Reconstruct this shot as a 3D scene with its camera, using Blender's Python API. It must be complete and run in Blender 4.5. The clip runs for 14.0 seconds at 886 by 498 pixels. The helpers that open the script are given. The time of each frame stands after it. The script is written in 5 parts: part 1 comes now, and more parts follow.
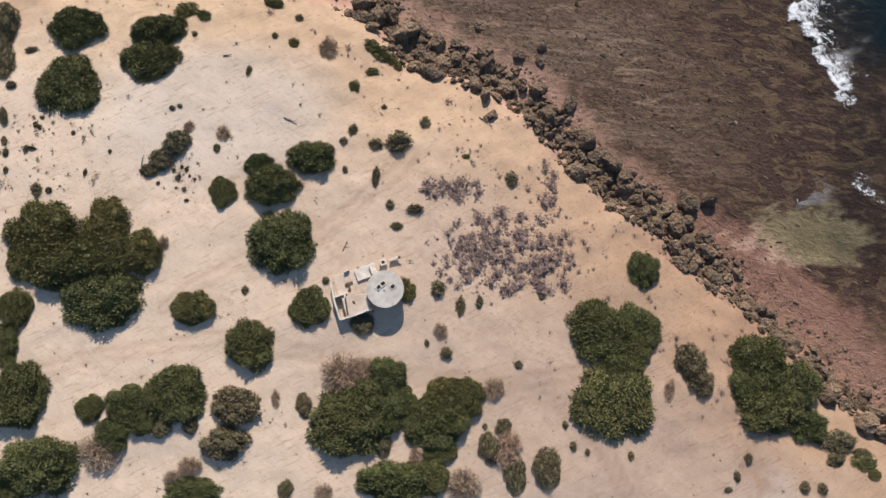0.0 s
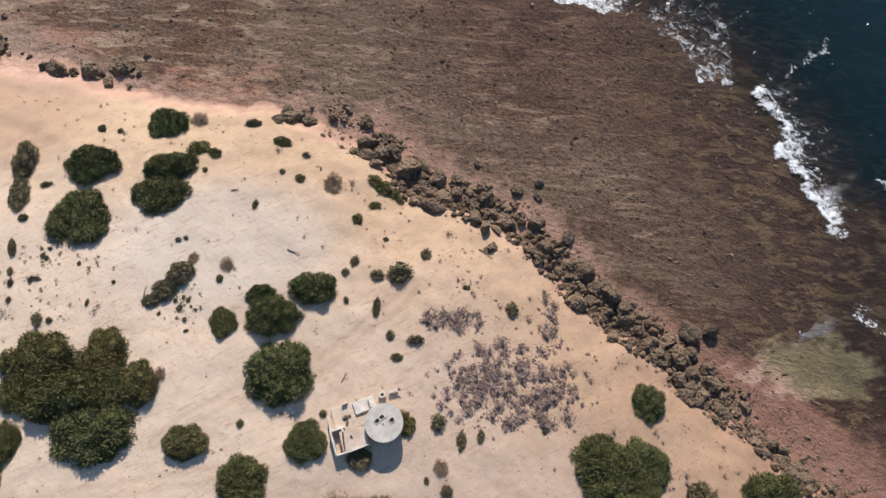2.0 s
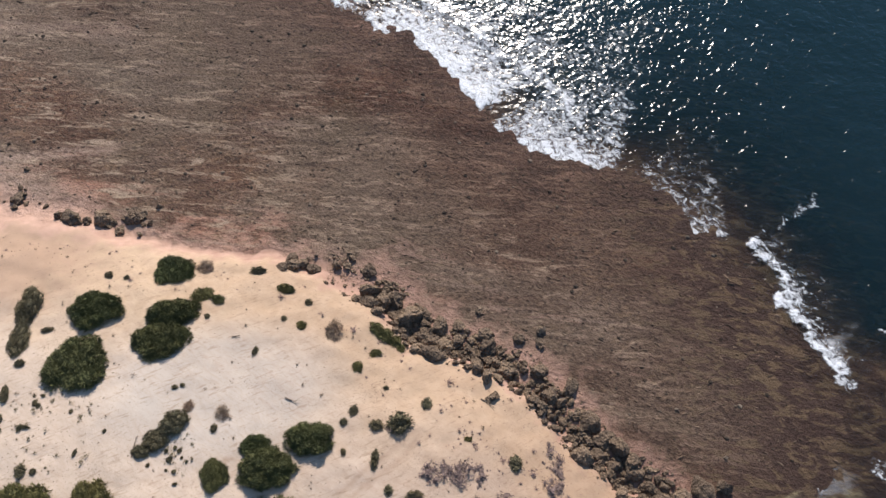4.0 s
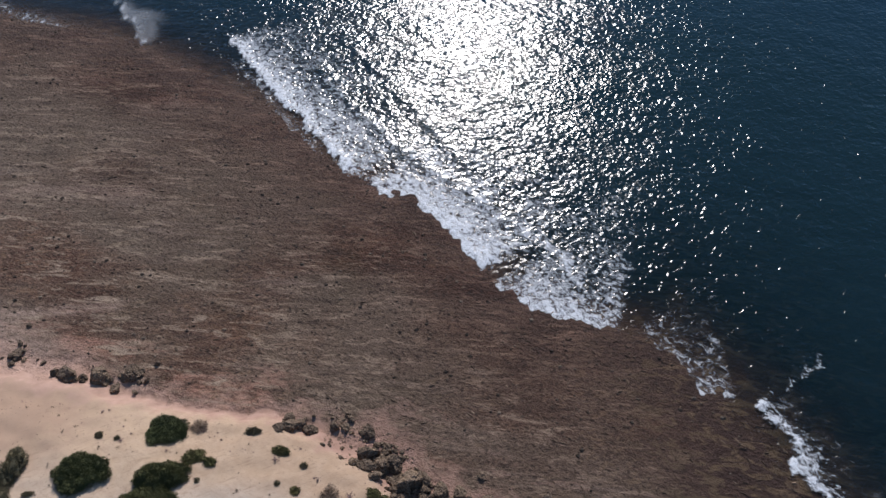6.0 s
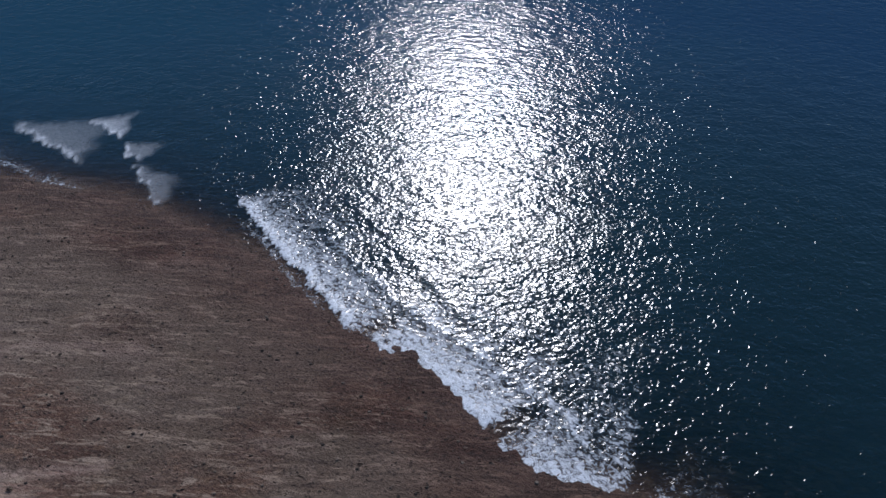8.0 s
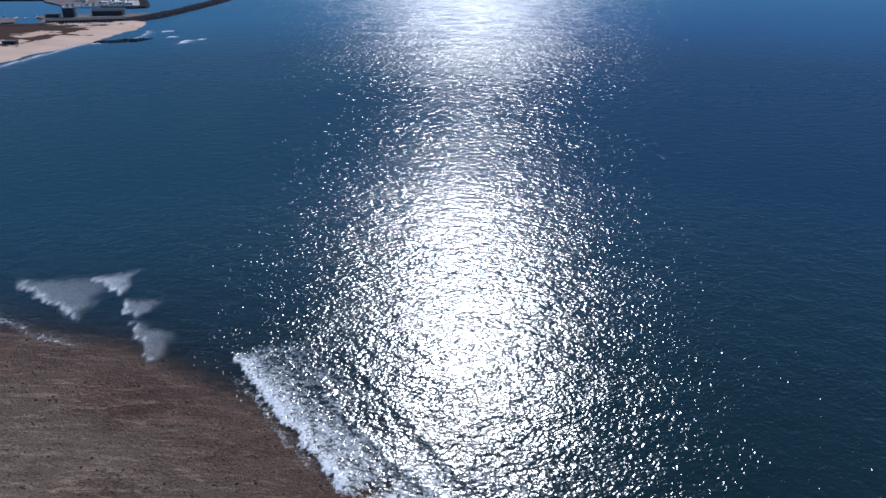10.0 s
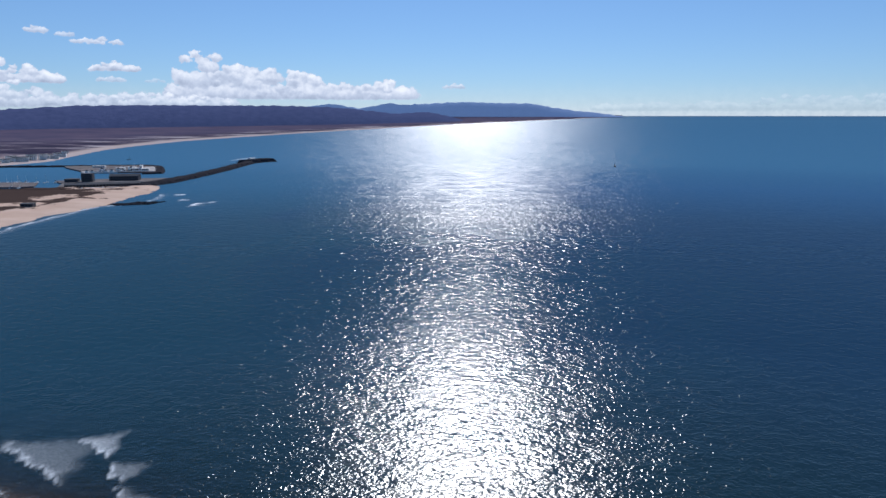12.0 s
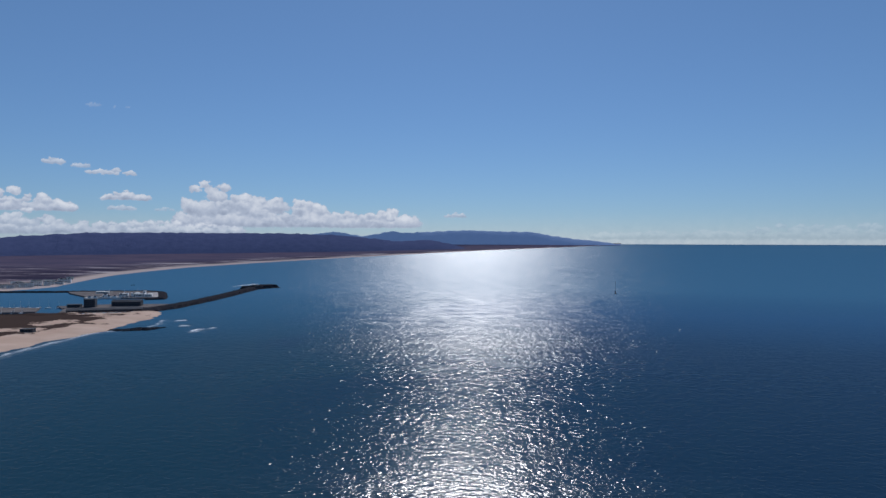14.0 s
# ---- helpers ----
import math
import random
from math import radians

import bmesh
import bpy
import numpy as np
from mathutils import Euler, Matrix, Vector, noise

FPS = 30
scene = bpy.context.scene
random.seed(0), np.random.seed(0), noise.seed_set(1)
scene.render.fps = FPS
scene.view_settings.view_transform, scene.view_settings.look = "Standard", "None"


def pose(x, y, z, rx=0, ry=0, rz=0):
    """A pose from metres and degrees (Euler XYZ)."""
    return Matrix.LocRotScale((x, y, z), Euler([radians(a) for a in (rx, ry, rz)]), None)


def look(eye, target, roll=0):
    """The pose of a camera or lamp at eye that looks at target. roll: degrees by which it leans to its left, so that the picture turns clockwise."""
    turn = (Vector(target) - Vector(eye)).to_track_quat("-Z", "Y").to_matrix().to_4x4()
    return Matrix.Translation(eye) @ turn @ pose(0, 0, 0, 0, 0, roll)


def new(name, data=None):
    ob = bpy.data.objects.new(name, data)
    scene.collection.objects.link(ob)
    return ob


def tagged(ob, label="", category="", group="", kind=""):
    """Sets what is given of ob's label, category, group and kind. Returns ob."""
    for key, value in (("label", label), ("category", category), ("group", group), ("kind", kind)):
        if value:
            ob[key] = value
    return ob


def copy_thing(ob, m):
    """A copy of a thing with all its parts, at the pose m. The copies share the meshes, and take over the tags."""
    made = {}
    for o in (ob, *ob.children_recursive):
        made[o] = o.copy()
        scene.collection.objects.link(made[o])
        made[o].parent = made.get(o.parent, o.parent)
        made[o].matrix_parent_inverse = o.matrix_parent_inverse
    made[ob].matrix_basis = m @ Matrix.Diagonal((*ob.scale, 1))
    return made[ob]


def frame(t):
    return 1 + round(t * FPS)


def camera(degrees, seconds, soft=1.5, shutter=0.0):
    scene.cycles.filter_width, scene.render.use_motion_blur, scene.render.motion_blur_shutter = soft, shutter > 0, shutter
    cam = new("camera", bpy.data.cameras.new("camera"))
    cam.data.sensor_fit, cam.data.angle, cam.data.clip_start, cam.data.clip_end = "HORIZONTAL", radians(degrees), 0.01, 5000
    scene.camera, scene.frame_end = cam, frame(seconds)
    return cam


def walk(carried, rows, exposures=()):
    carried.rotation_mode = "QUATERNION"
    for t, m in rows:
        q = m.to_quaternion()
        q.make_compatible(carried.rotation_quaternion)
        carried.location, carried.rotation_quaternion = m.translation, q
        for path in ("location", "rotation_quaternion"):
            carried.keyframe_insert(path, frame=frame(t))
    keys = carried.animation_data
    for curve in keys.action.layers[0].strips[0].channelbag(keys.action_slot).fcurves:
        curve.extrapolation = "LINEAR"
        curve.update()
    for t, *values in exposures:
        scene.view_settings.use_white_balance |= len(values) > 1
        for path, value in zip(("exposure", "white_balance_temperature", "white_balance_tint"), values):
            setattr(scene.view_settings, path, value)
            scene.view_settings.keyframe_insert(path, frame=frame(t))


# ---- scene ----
# The camera hovers over the shore and tilts up from the ground to the horizon.
EYE = (0.0, 0.0, 110.0)
cam = camera(64.437, 14.0)
TILT = [
    (0.0, -84.450, 0.382, -0.275),
    (0.5, -81.959, 0.471, -0.212),
    (1.0, -79.315, 0.481, -0.219),
    (1.5, -76.568, 0.412, -0.225),
    (2.0, -73.817, 0.360, -0.190),
    (2.5, -71.027, 0.303, -0.130),
    (3.0, -68.055, 0.191, -0.164),
    (5.5, -52.188, 0.023, 0.024),
    (6.0, -48.968, -0.069, 0.044),
    (6.5, -45.799, -0.116, 0.044),
    (7.0, -42.640, -0.184, 0.032),
    (7.5, -39.484, -0.172, 0.022),
    (8.0, -36.334, -0.158, -0.050),
    (10.5, -20.509, 0.195, -0.075),
    (11.0, -17.297, 0.192, -0.022),
    (11.5, -14.066, 0.158, -0.006),
    (12.0, -10.885, 0.120, -0.058),
    (12.5, -8.057, 0.081, -0.032),
    (13.0, -5.544, 0.086, 0.049),
    (13.5, -3.070, 0.062, 0.068),
    (14.0, -0.600, 0.000, 0.098),
]
walk(cam, [(t, pose(*EYE, 90 + p, 0, -y) @ pose(0, 0, 0, 0, 0, r)) for t, p, y, r in TILT],
     exposures=[(0.0, 0.36, 7000, 14), (3.0, 0.46, 6800, 14), (5.5, 0.08, 6400, 14), (7.0, -0.46, 5800, 17), (8.0, -0.44, 5650, 15),
                (10.5, -0.08, 5600, 12), (12.5, -0.16, 5850, 12), (14.0, -0.56, 5850, 11)])

# ---- daylight ----
SUN_UP, SUN_SIDE = 33.0, 2.4          # degrees above the horizon, degrees right of +Y
world = bpy.data.worlds.new("daylight")
scene.world = world
world.use_nodes = True
wn = world.node_tree.nodes
sky = wn.new("ShaderNodeTexSky")
sky.sky_type = "NISHITA"
sky.sun_disc = False
sky.sun_elevation = radians(SUN_UP)
sky.sun_rotation = radians(SUN_SIDE)
sky.altitude = 900
sky.air_density, sky.dust_density, sky.ozone_density = 1.0, 0.1, 3.0
wn["Background"].inputs["Strength"].default_value = 0.072
tint = wn.new("ShaderNodeMix")
tint.data_type, tint.blend_type = "RGBA", "MULTIPLY"
tint.inputs[0].default_value = 1.0
tint.inputs[7].default_value = (0.82, 0.99, 1.22, 1)
world.node_tree.links.new(sky.outputs["Color"], tint.inputs[6])
haze = wn.new("ShaderNodeMix")
haze.data_type = "RGBA"
haze.inputs[0].default_value = 0.30
haze.inputs[7].default_value = (3.7, 6.2, 9.0, 1)
world.node_tree.links.new(tint.outputs[2], haze.inputs[6])
world.node_tree.links.new(haze.outputs[2], wn["Background"].inputs["Color"])
sun = new("sun", bpy.data.lights.new("sun", "SUN"))
sun.data.energy, sun.data.angle, sun.data.color = 5.0, radians(0.53), (1.0, 0.945, 0.865)
su, sz = radians(SUN_UP), radians(SUN_SIDE)
SUN_WAY = Vector((math.sin(sz) * math.cos(su), math.cos(sz) * math.cos(su), math.sin(su)))
sun.matrix_world = look((0, 0, 300), Vector((0, 0, 300)) - SUN_WAY)


# ---- material helpers ----
class Mat:
    """A node material with short calls for the usual nodes."""

    def __init__(self, name, rough=0.9, metal=0.0):
        self.m = bpy.data.materials.new(name)
        self.m.use_nodes = True
        self.nt = self.m.node_tree
        self.b = self.nt.nodes["Principled BSDF"]
        self.b.inputs["Roughness"].default_value = rough
        self.b.inputs["Metallic"].default_value = metal
        self.b.inputs["Specular IOR Level"].default_value = 0.3

    def node(self, kind):
        return self.nt.nodes.new(kind)

    def put(self, sock, v):
        if hasattr(v, "is_output"):
            self.nt.links.new(v, sock)
        else:
            sock.default_value = v

    def pos(self, scale=(1, 1, 1), turn=0.0, local=False):
        src = self.node("ShaderNodeTexCoord").outputs["Object"] if local else self.node("ShaderNodeNewGeometry").outputs["Position"]
        if turn:
            mp = self.node("ShaderNodeMapping")
            mp.inputs["Rotation"].default_value = (0, 0, radians(turn))
            self.nt.links.new(src, mp.inputs["Vector"])
            src = mp.outputs["Vector"]
        mp = self.node("ShaderNodeMapping")
        mp.inputs["Scale"].default_value = scale
        self.nt.links.new(src, mp.inputs["Vector"])
        return mp.outputs["Vector"]

    def tex(self, vec, scale, detail=4.0, rough=0.55, distort=0.0):
        n = self.node("ShaderNodeTexNoise")
        self.nt.links.new(vec, n.inputs["Vector"])
        n.inputs["Scale"].default_value, n.inputs["Detail"].default_value = scale, detail
        n.inputs["Roughness"].default_value, n.inputs["Distortion"].default_value = rough, distort
        return n.outputs["Fac"]

    def cells(self, vec, scale, feature="F1", smooth=0.0):
        n = self.node("ShaderNodeTexVoronoi")
        n.feature = feature
        self.nt.links.new(vec, n.inputs["Vector"])
        n.inputs["Scale"].default_value = scale
        return n.outputs["Distance"]

    def ramp(self, fac, *stops):
        n = self.node("ShaderNodeValToRGB")
        e = n.color_ramp.elements
        while len(e) < len(stops):
            e.new(0.5)
        for el, (p, c) in zip(e, stops):
            el.position = p
            el.color = (*c, 1) if isinstance(c, tuple) else (c, c, c, 1)
        self.put(n.inputs["Fac"], fac)
        return n.outputs["Color"]

    def mix(self, fac, a, b, blend="MIX"):
        n = self.node("ShaderNodeMix")
        n.data_type, n.blend_type = "RGBA", blend
        self.put(n.inputs["Factor"], fac)
        for k, v in (("A", a), ("B", b)):
            s = [i for i in n.inputs if i.name == k and i.type == "RGBA"][0]
            self.put(s, (*v, 1) if isinstance(v, tuple) else v)
        return [o for o in n.outputs if o.type == "RGBA"][0]

    def calc(self, op, a, b=0.0, clamp=False):
        n = self.node("ShaderNodeMath")
        n.operation, n.use_clamp = op, clamp
        self.put(n.inputs[0], a)
        self.put(n.inputs[1], b)
        return n.outputs[0]

    def attr(self, name):
        n = self.node("ShaderNodeAttribute")
        n.attribute_name = name
        return n.outputs["Fac"]

    def chance(self):
        return self.node("ShaderNodeObjectInfo").outputs["Random"]

    def island(self):
        return self.node("ShaderNodeNewGeometry").outputs["Random Per Island"]

    def bump(self, height, distance, strength=1.0, normal=None):
        n = self.node("ShaderNodeBump")
        n.inputs["Strength"].default_value, n.inputs["Distance"].default_value = strength, distance
        self.put(n.inputs["Height"], height)
        if normal is not None:
            self.put(n.inputs["Normal"], normal)
        return n.outputs["Normal"]

    def color(self, v):
        self.put(self.b.inputs["Base Color"], (*v, 1) if isinstance(v, tuple) else v)
        return self

    def normal(self, v):
        self.put(self.b.inputs["Normal"], v)
        return self


# ---- the lie of the land ----
# Top of the sandy bank, and the waterline on the reef, both from west to east.
EDGE = [(-900, 160), (-180, 75), (-95, 63), (-68, 59), (-53, 56.6), (-43, 54.4), (-28, 53.5), (-15, 47), (-10.8, 43.6), (-6.9, 38.8),
        (1.7, 35.6), (10.3, 31), (15.4, 25.7), (19.5, 20.4), (26.2, 15.1), (31.2, 11.2), (36, 5.6), (42.5, 1.3), (47.3, -3.7),
        (52.9, -7.9), (57, -13.7), (66, -20), (110, -50), (900, -500)]
SHORE = [(-900, 400), (-260, 222), (-127, 180), (-100, 174), (-73, 158), (-48, 142), (-30, 121), (-18, 111), (-8, 108.5), (2, 97),
         (7, 84), (18, 76), (35, 71), (44, 60), (50, 49), (54, 39), (58, 28), (55, 20), (50, 14), (53, 7), (66, 0), (84, -12),
         (120, -40), (900, -440)]


def line_distance(x, y, line):
    """Distance to a polyline and the side of it: positive on the left."""
    best = np.full(x.shape, 1e9)
    side = np.zeros(x.shape)
    along = np.zeros(x.shape)
    run = 0.0
    for (ax, ay), (bx, by) in zip(line, line[1:]):
        dx, dy = bx - ax, by - ay
        n = math.hypot(dx, dy)
        u = np.clip(((x - ax) * dx + (y - ay) * dy) / n ** 2, 0, 1)
        d = np.hypot(x - ax - u * dx, y - ay - u * dy)
        hit = d < best
        best = np.where(hit, d, best)
        side = np.where(hit, np.sign(dx * (y - ay) - dy * (x - ax)), side)
        along = np.where(hit, run + u * n, along)
        run += n
    return best, side, along


def waves2(x, y, seed, size, octaves=4):
    """Smooth uneven field of about -1 to 1, made of turned sines."""
    rng = np.random.RandomState(seed)
    out = np.zeros(x.shape)
    amp, total = 1.0, 0.0
    for o in range(octaves):
        for _ in range(4):
            a, p = rng.uniform(0, math.tau), rng.uniform(0, math.tau)
            k = math.tau / (size * rng.uniform(0.7, 1.4))
            out += amp * np.sin(k * (x * math.cos(a) + y * math.sin(a)) + p + 1.3 * np.sin(k * 0.6 * (y * math.cos(a) - x * math.sin(a)) + 2 * p))
        total += amp * 2.2
        amp, size = amp * 0.55, size * 0.45
    return out / total


def ease(v, a, b):
    u = np.clip((v - a) / (b - a), 0, 1)
    return u * u * (3 - 2 * u)


def land_height(x, y):
    d, side, _ = line_distance(x, y, EDGE)
    inland = -d * side + 0.9 * waves2(x, y, 5, 9, 3)
    sd, sside, _ = line_distance(x, y, SHORE)
    sea = sd * sside
    bank = 4.2 + 5.6 * (1 - np.exp(-np.maximum(inland, 0) / 15)) + 0.35 * waves2(x, y, 1, 30) * ease(inland, 0, 14) \
        + 0.04 * waves2(x, y, 2, 4, 3)
    steep = 9.0 - 4.5 * ease(x, -66, -54)
    foot = 0.9 + 0.16 * waves2(x, y, 3, 5)
    slope = foot + (bank - foot) * ease(inland, -steep, 0.5)
    reef = 0.2 + 0.8 * np.exp(np.minimum(inland + steep, 0) / 9) + 0.22 * np.clip(-sea / 14, 0, 1) + 0.10 * waves2(x, y, 4, 7, 5)
    z = np.where(inland > -steep, slope, reef)
    shelf = 1.0 + (5.0 + 17.0 * ease(-y, -46, -26)) * ease(x, 34, 48)            # width of the flooded reef flat
    drop = (0.07 - 0.025 * ease(x, 36, 48)) * np.maximum(sea - shelf, 0)
    east = ease(x, 34, 46)
    awash = 0.20 - 0.36 * east * ease(sea, -1, 9) + (0.10 + 0.05 * east) * waves2(x, y, 4, 7, 5)
    z = np.where(sea > 0, np.maximum(awash - drop, -14), z)
    return z, inland, sea, sea - shelf


def ground_at(x, y):
    return float(land_height(np.array([float(x)]), np.array([float(y)]))[0][0])


def grid_mesh(name, pts, shape, layers, material):
    """A smooth sheet from a grid of points, with float layers on its vertices."""
    n, m = shape
    i = np.arange(n * m).reshape(n, m)
    quads = np.stack([i[:-1, :-1], i[1:, :-1], i[1:, 1:], i[:-1, 1:]], -1).reshape(-1, 4)
    me = bpy.data.meshes.new(name)
    me.vertices.add(n * m)
    me.vertices.foreach_set("co", pts.reshape(-1).astype(np.float32))
    me.loops.add(quads.size)
    me.loops.foreach_set("vertex_index", quads.reshape(-1).astype(np.int32))
    me.polygons.add(len(quads))
    me.polygons.foreach_set("loop_start", np.arange(0, quads.size, 4, dtype=np.int32))
    me.polygons.foreach_set("use_smooth", np.ones(len(quads), dtype=bool))
    me.update(calc_edges=True)
    for key, values in layers.items():
        me.attributes.new(key, "FLOAT", "POINT").data.foreach_set("value", values.reshape(-1).astype(np.float32))
    me.materials.append(material)
    return new(name, me)


# ---- materials of the land and water ----
def sand_and_reef():
    M = Mat("sand_and_reef", 0.95)
    p = M.pos()
    inland, sea = M.attr("inland"), M.attr("sea")
    grain = M.tex(p, 9.0, 6, 0.7)
    mid = M.tex(p, 0.55, 6, 0.62)
    big = M.tex(p, 0.055, 4, 0.55, 0.6)
    # dry sand: pale dune sand inland, warmer ochre towards the bank
    pale = M.ramp(mid, (0.3, (0.51, 0.405, 0.315)), (0.7, (0.60, 0.485, 0.385)))
    ochre = M.ramp(mid, (0.3, (0.52, 0.38, 0.252)), (0.7, (0.61, 0.465, 0.325)))
    near = M.calc("ADD", M.calc("DIVIDE", inland, 30.0), M.calc("MULTIPLY", M.calc("SUBTRACT", big, 0.5), 0.9))
    sand = M.mix(M.ramp(near, (0.25, 0.0), (0.75, 1.0)), ochre, pale)
    white = M.ramp(M.attr("pale"), (0.15, 0.0), (0.6, 1.0))
    sand = M.mix(M.calc("MULTIPLY", white, 0.8), sand, (0.56, 0.50, 0.43))
    sand = M.mix(M.ramp(M.calc("ADD", M.attr("brown"), M.calc("MULTIPLY", M.calc("SUBTRACT", mid, 0.5), 1.0)), (0.3, 0.0), (0.8, 0.75)), sand, (0.36, 0.235, 0.165))
    sand = M.mix(M.calc("MULTIPLY", M.attr("track"), M.ramp(mid, (0.3, 0.2), (0.65, 0.75))), sand, (0.40, 0.285, 0.205))
    tracks = M.tex(M.pos((0.3, 1.0, 1), 35), 1.1, 6, 0.7, 1.6)
    sand = M.mix(M.ramp(tracks, (0.45, 0.0), (0.75, 0.45)), sand, (0.42, 0.29, 0.20))
    litter = M.tex(p, 3.4, 5, 0.7)
    worn = M.tex(p, 0.09, 4, 0.6)
    sand = M.mix(M.ramp(M.calc("ADD", litter, M.calc("MULTIPLY", M.calc("SUBTRACT", worn, 0.5), 0.35)), (0.63, 0.0), (0.68, 0.7)), sand, (0.26, 0.19, 0.14))
    scratch = M.tex(M.pos((0.12, 1.0, 1), -24), 3.0, 3, 0.6, 0.5)
    sand = M.mix(M.ramp(scratch, (0.58, 0.0), (0.66, 0.5)), sand, (0.34, 0.24, 0.165))
    wrinkle = M.tex(M.pos((0.2, 1.0, 1), 40), 5.0, 4, 0.65, 1.2)
    sand = M.mix(M.ramp(wrinkle, (0.60, 0.0), (0.68, 0.45)), sand, (0.33, 0.235, 0.165))
    # pink shell sand at the foot of the bank
    pink = M.ramp(mid, (0.3, (0.42, 0.27, 0.20)), (0.7, (0.56, 0.375, 0.29)))
    # reef: brown weed and eroded rock in streaks
    lie = M.pos((0.25, 1.0, 1), 6)
    s1 = M.tex(lie, 0.28, 8, 0.68, 0.5)
    s2 = M.tex(M.pos((0.45, 1.0, 1), 20), 1.5, 8, 0.72, 0.7)
    s3 = M.tex(p, 0.05, 3, 0.5, 0.4)
    weed = M.ramp(s2, (0.36, (0.060, 0.039, 0.028)), (0.46, (0.140, 0.096, 0.067)), (0.55, (0.205, 0.146, 0.104)), (0.66, (0.38, 0.28, 0.205)))
    weed = M.mix(M.ramp(s1, (0.47, 0.0), (0.64, 0.65)), weed, (0.32, 0.225, 0.16))
    weed = M.mix(M.ramp(s3, (0.38, 0.70), (0.60, 0.0)), weed, (0.085, 0.040, 0.023))
    green = M.tex(p, 0.035, 4, 0.6, 0.9)
    weed = M.mix(M.ramp(green, (0.50, 0.0), (0.66, 0.4)), weed, (0.125, 0.105, 0.052))
    specks = M.tex(p, 1.2, 5, 0.65)
    weed = M.mix(M.ramp(specks, (0.59, 0.0), (0.65, 0.75)), weed, (0.026, 0.018, 0.013))
    pockets = M.tex(M.pos((0.3, 1.0, 1), 14), 0.24, 7, 0.68, 0.9)
    weed = M.mix(M.ramp(M.calc("ADD", pockets, M.calc("MULTIPLY", M.calc("ADD", inland, 8.0), 0.012)), (0.46, 0.0), (0.56, 0.9)), weed, pink)
    fine = M.tex(M.pos((0.35, 1.0, 1), 12), 4.2, 5, 0.75, 0.8)
    weed = M.mix(M.ramp(fine, (0.38, 0.6), (0.47, 0.0)), weed, (0.055, 0.037, 0.027))
    weed = M.mix(M.ramp(fine, (0.56, 0.0), (0.68, 0.4)), weed, (0.40, 0.30, 0.215))
    tongue = M.tex(M.pos((0.4, 1.0, 1), -12), 0.8, 4, 0.6, 1.2)
    weed = M.mix(M.calc("MULTIPLY", M.ramp(tongue, (0.56, 0.0), (0.61, 1.0)), M.ramp(s3, (0.42, 0.2), (0.58, 0.75))), weed, (0.30, 0.215, 0.130))
    # combed pale bands and rusty stretches on the western flat
    combed = M.tex(M.pos((0.045, 1.0, 1), 4), 0.75, 7, 0.66, 0.35)
    patch = M.tex(M.pos((0.35, 1.0, 1), 4), 0.06, 3, 0.5, 0.3)
    weed = M.mix(M.calc("MULTIPLY", M.ramp(combed, (0.50, 0.0), (0.58, 1.0)), M.ramp(patch, (0.50, 0.0), (0.64, 0.75))), weed, (0.37, 0.285, 0.225))
    rust = M.tex(M.pos((0.4, 1.0, 1), 10), 0.045, 5, 0.6, 0.6)
    weed = M.mix(M.ramp(rust, (0.46, 0.0), (0.60, 0.7)), weed, (0.85, 0.60, 0.50), "MULTIPLY")
    broad = M.tex(M.pos((0.5, 1.0, 1), 8), 0.028, 4, 0.55, 0.8)
    weed = M.mix(M.ramp(broad, (0.40, 0.0), (0.60, 0.60)), weed, (0.235, 0.188, 0.135))
    wisp = M.tex(M.pos((0.2, 1.0, 1), 5), 0.6, 6, 0.68, 0.9)
    weed = M.mix(M.calc("MULTIPLY", M.ramp(wisp, (0.52, 0.0), (0.61, 0.95)), M.ramp(s1, (0.40, 0.25), (0.58, 1.0))), weed, (0.45, 0.35, 0.25))
    weed = M.mix(M.ramp(wisp, (0.34, 0.6), (0.43, 0.0)), weed, (0.060, 0.040, 0.030))
    nap = M.tex(M.pos((0.7, 1.0, 1), 25), 2.3, 4, 0.7, 0.6)
    weed = M.mix(M.ramp(nap, (0.36, 0.5), (0.45, 0.0)), weed, (0.050, 0.034, 0.026))
    weed = M.mix(M.ramp(nap, (0.55, 0.0), (0.66, 0.5)), weed, (0.38, 0.29, 0.21))
    stones = M.cells(p, 0.75)
    weed = M.mix(M.ramp(M.calc("ADD", stones, M.calc("MULTIPLY", M.calc("SUBTRACT", mid, 0.5), 0.8)), (0.14, 0.6), (0.24, 0.0)), weed, (0.035, 0.024, 0.018))
    weed = M.mix(M.calc("MULTIPLY", M.attr("strand"), M.ramp(s2, (0.40, 0.35), (0.55, 1.0))), weed, (0.42, 0.305, 0.235))
    olive = M.ramp(M.attr("olive"), (0.35, 0.0), (0.55, 1.0))
    weed = M.mix(M.calc("MULTIPLY", olive, M.ramp(s1, (0.36, 0.45), (0.50, 1.0))), weed, (0.23, 0.188, 0.105))
    shelf = M.tex(M.pos((0.42, 1.0, 1), 12), 0.62, 5, 0.62, 0.9)
    on_shelf = M.calc("MULTIPLY", M.ramp(M.calc("DIVIDE", M.calc("ADD", sea, 26.0), 24.0), (0.0, 0.0), (1.0, 0.9)), M.ramp(M.calc("DIVIDE", M.calc("SUBTRACT", M.attr("east"), 22.0), 22.0), (0.0, 0.0), (1.0, 1.0)))
    weed = M.mix(M.calc("MULTIPLY", M.calc("MULTIPLY", on_shelf, 0.8), M.calc("SUBTRACT", 1.0, olive)), weed, (0.082, 0.054, 0.044))
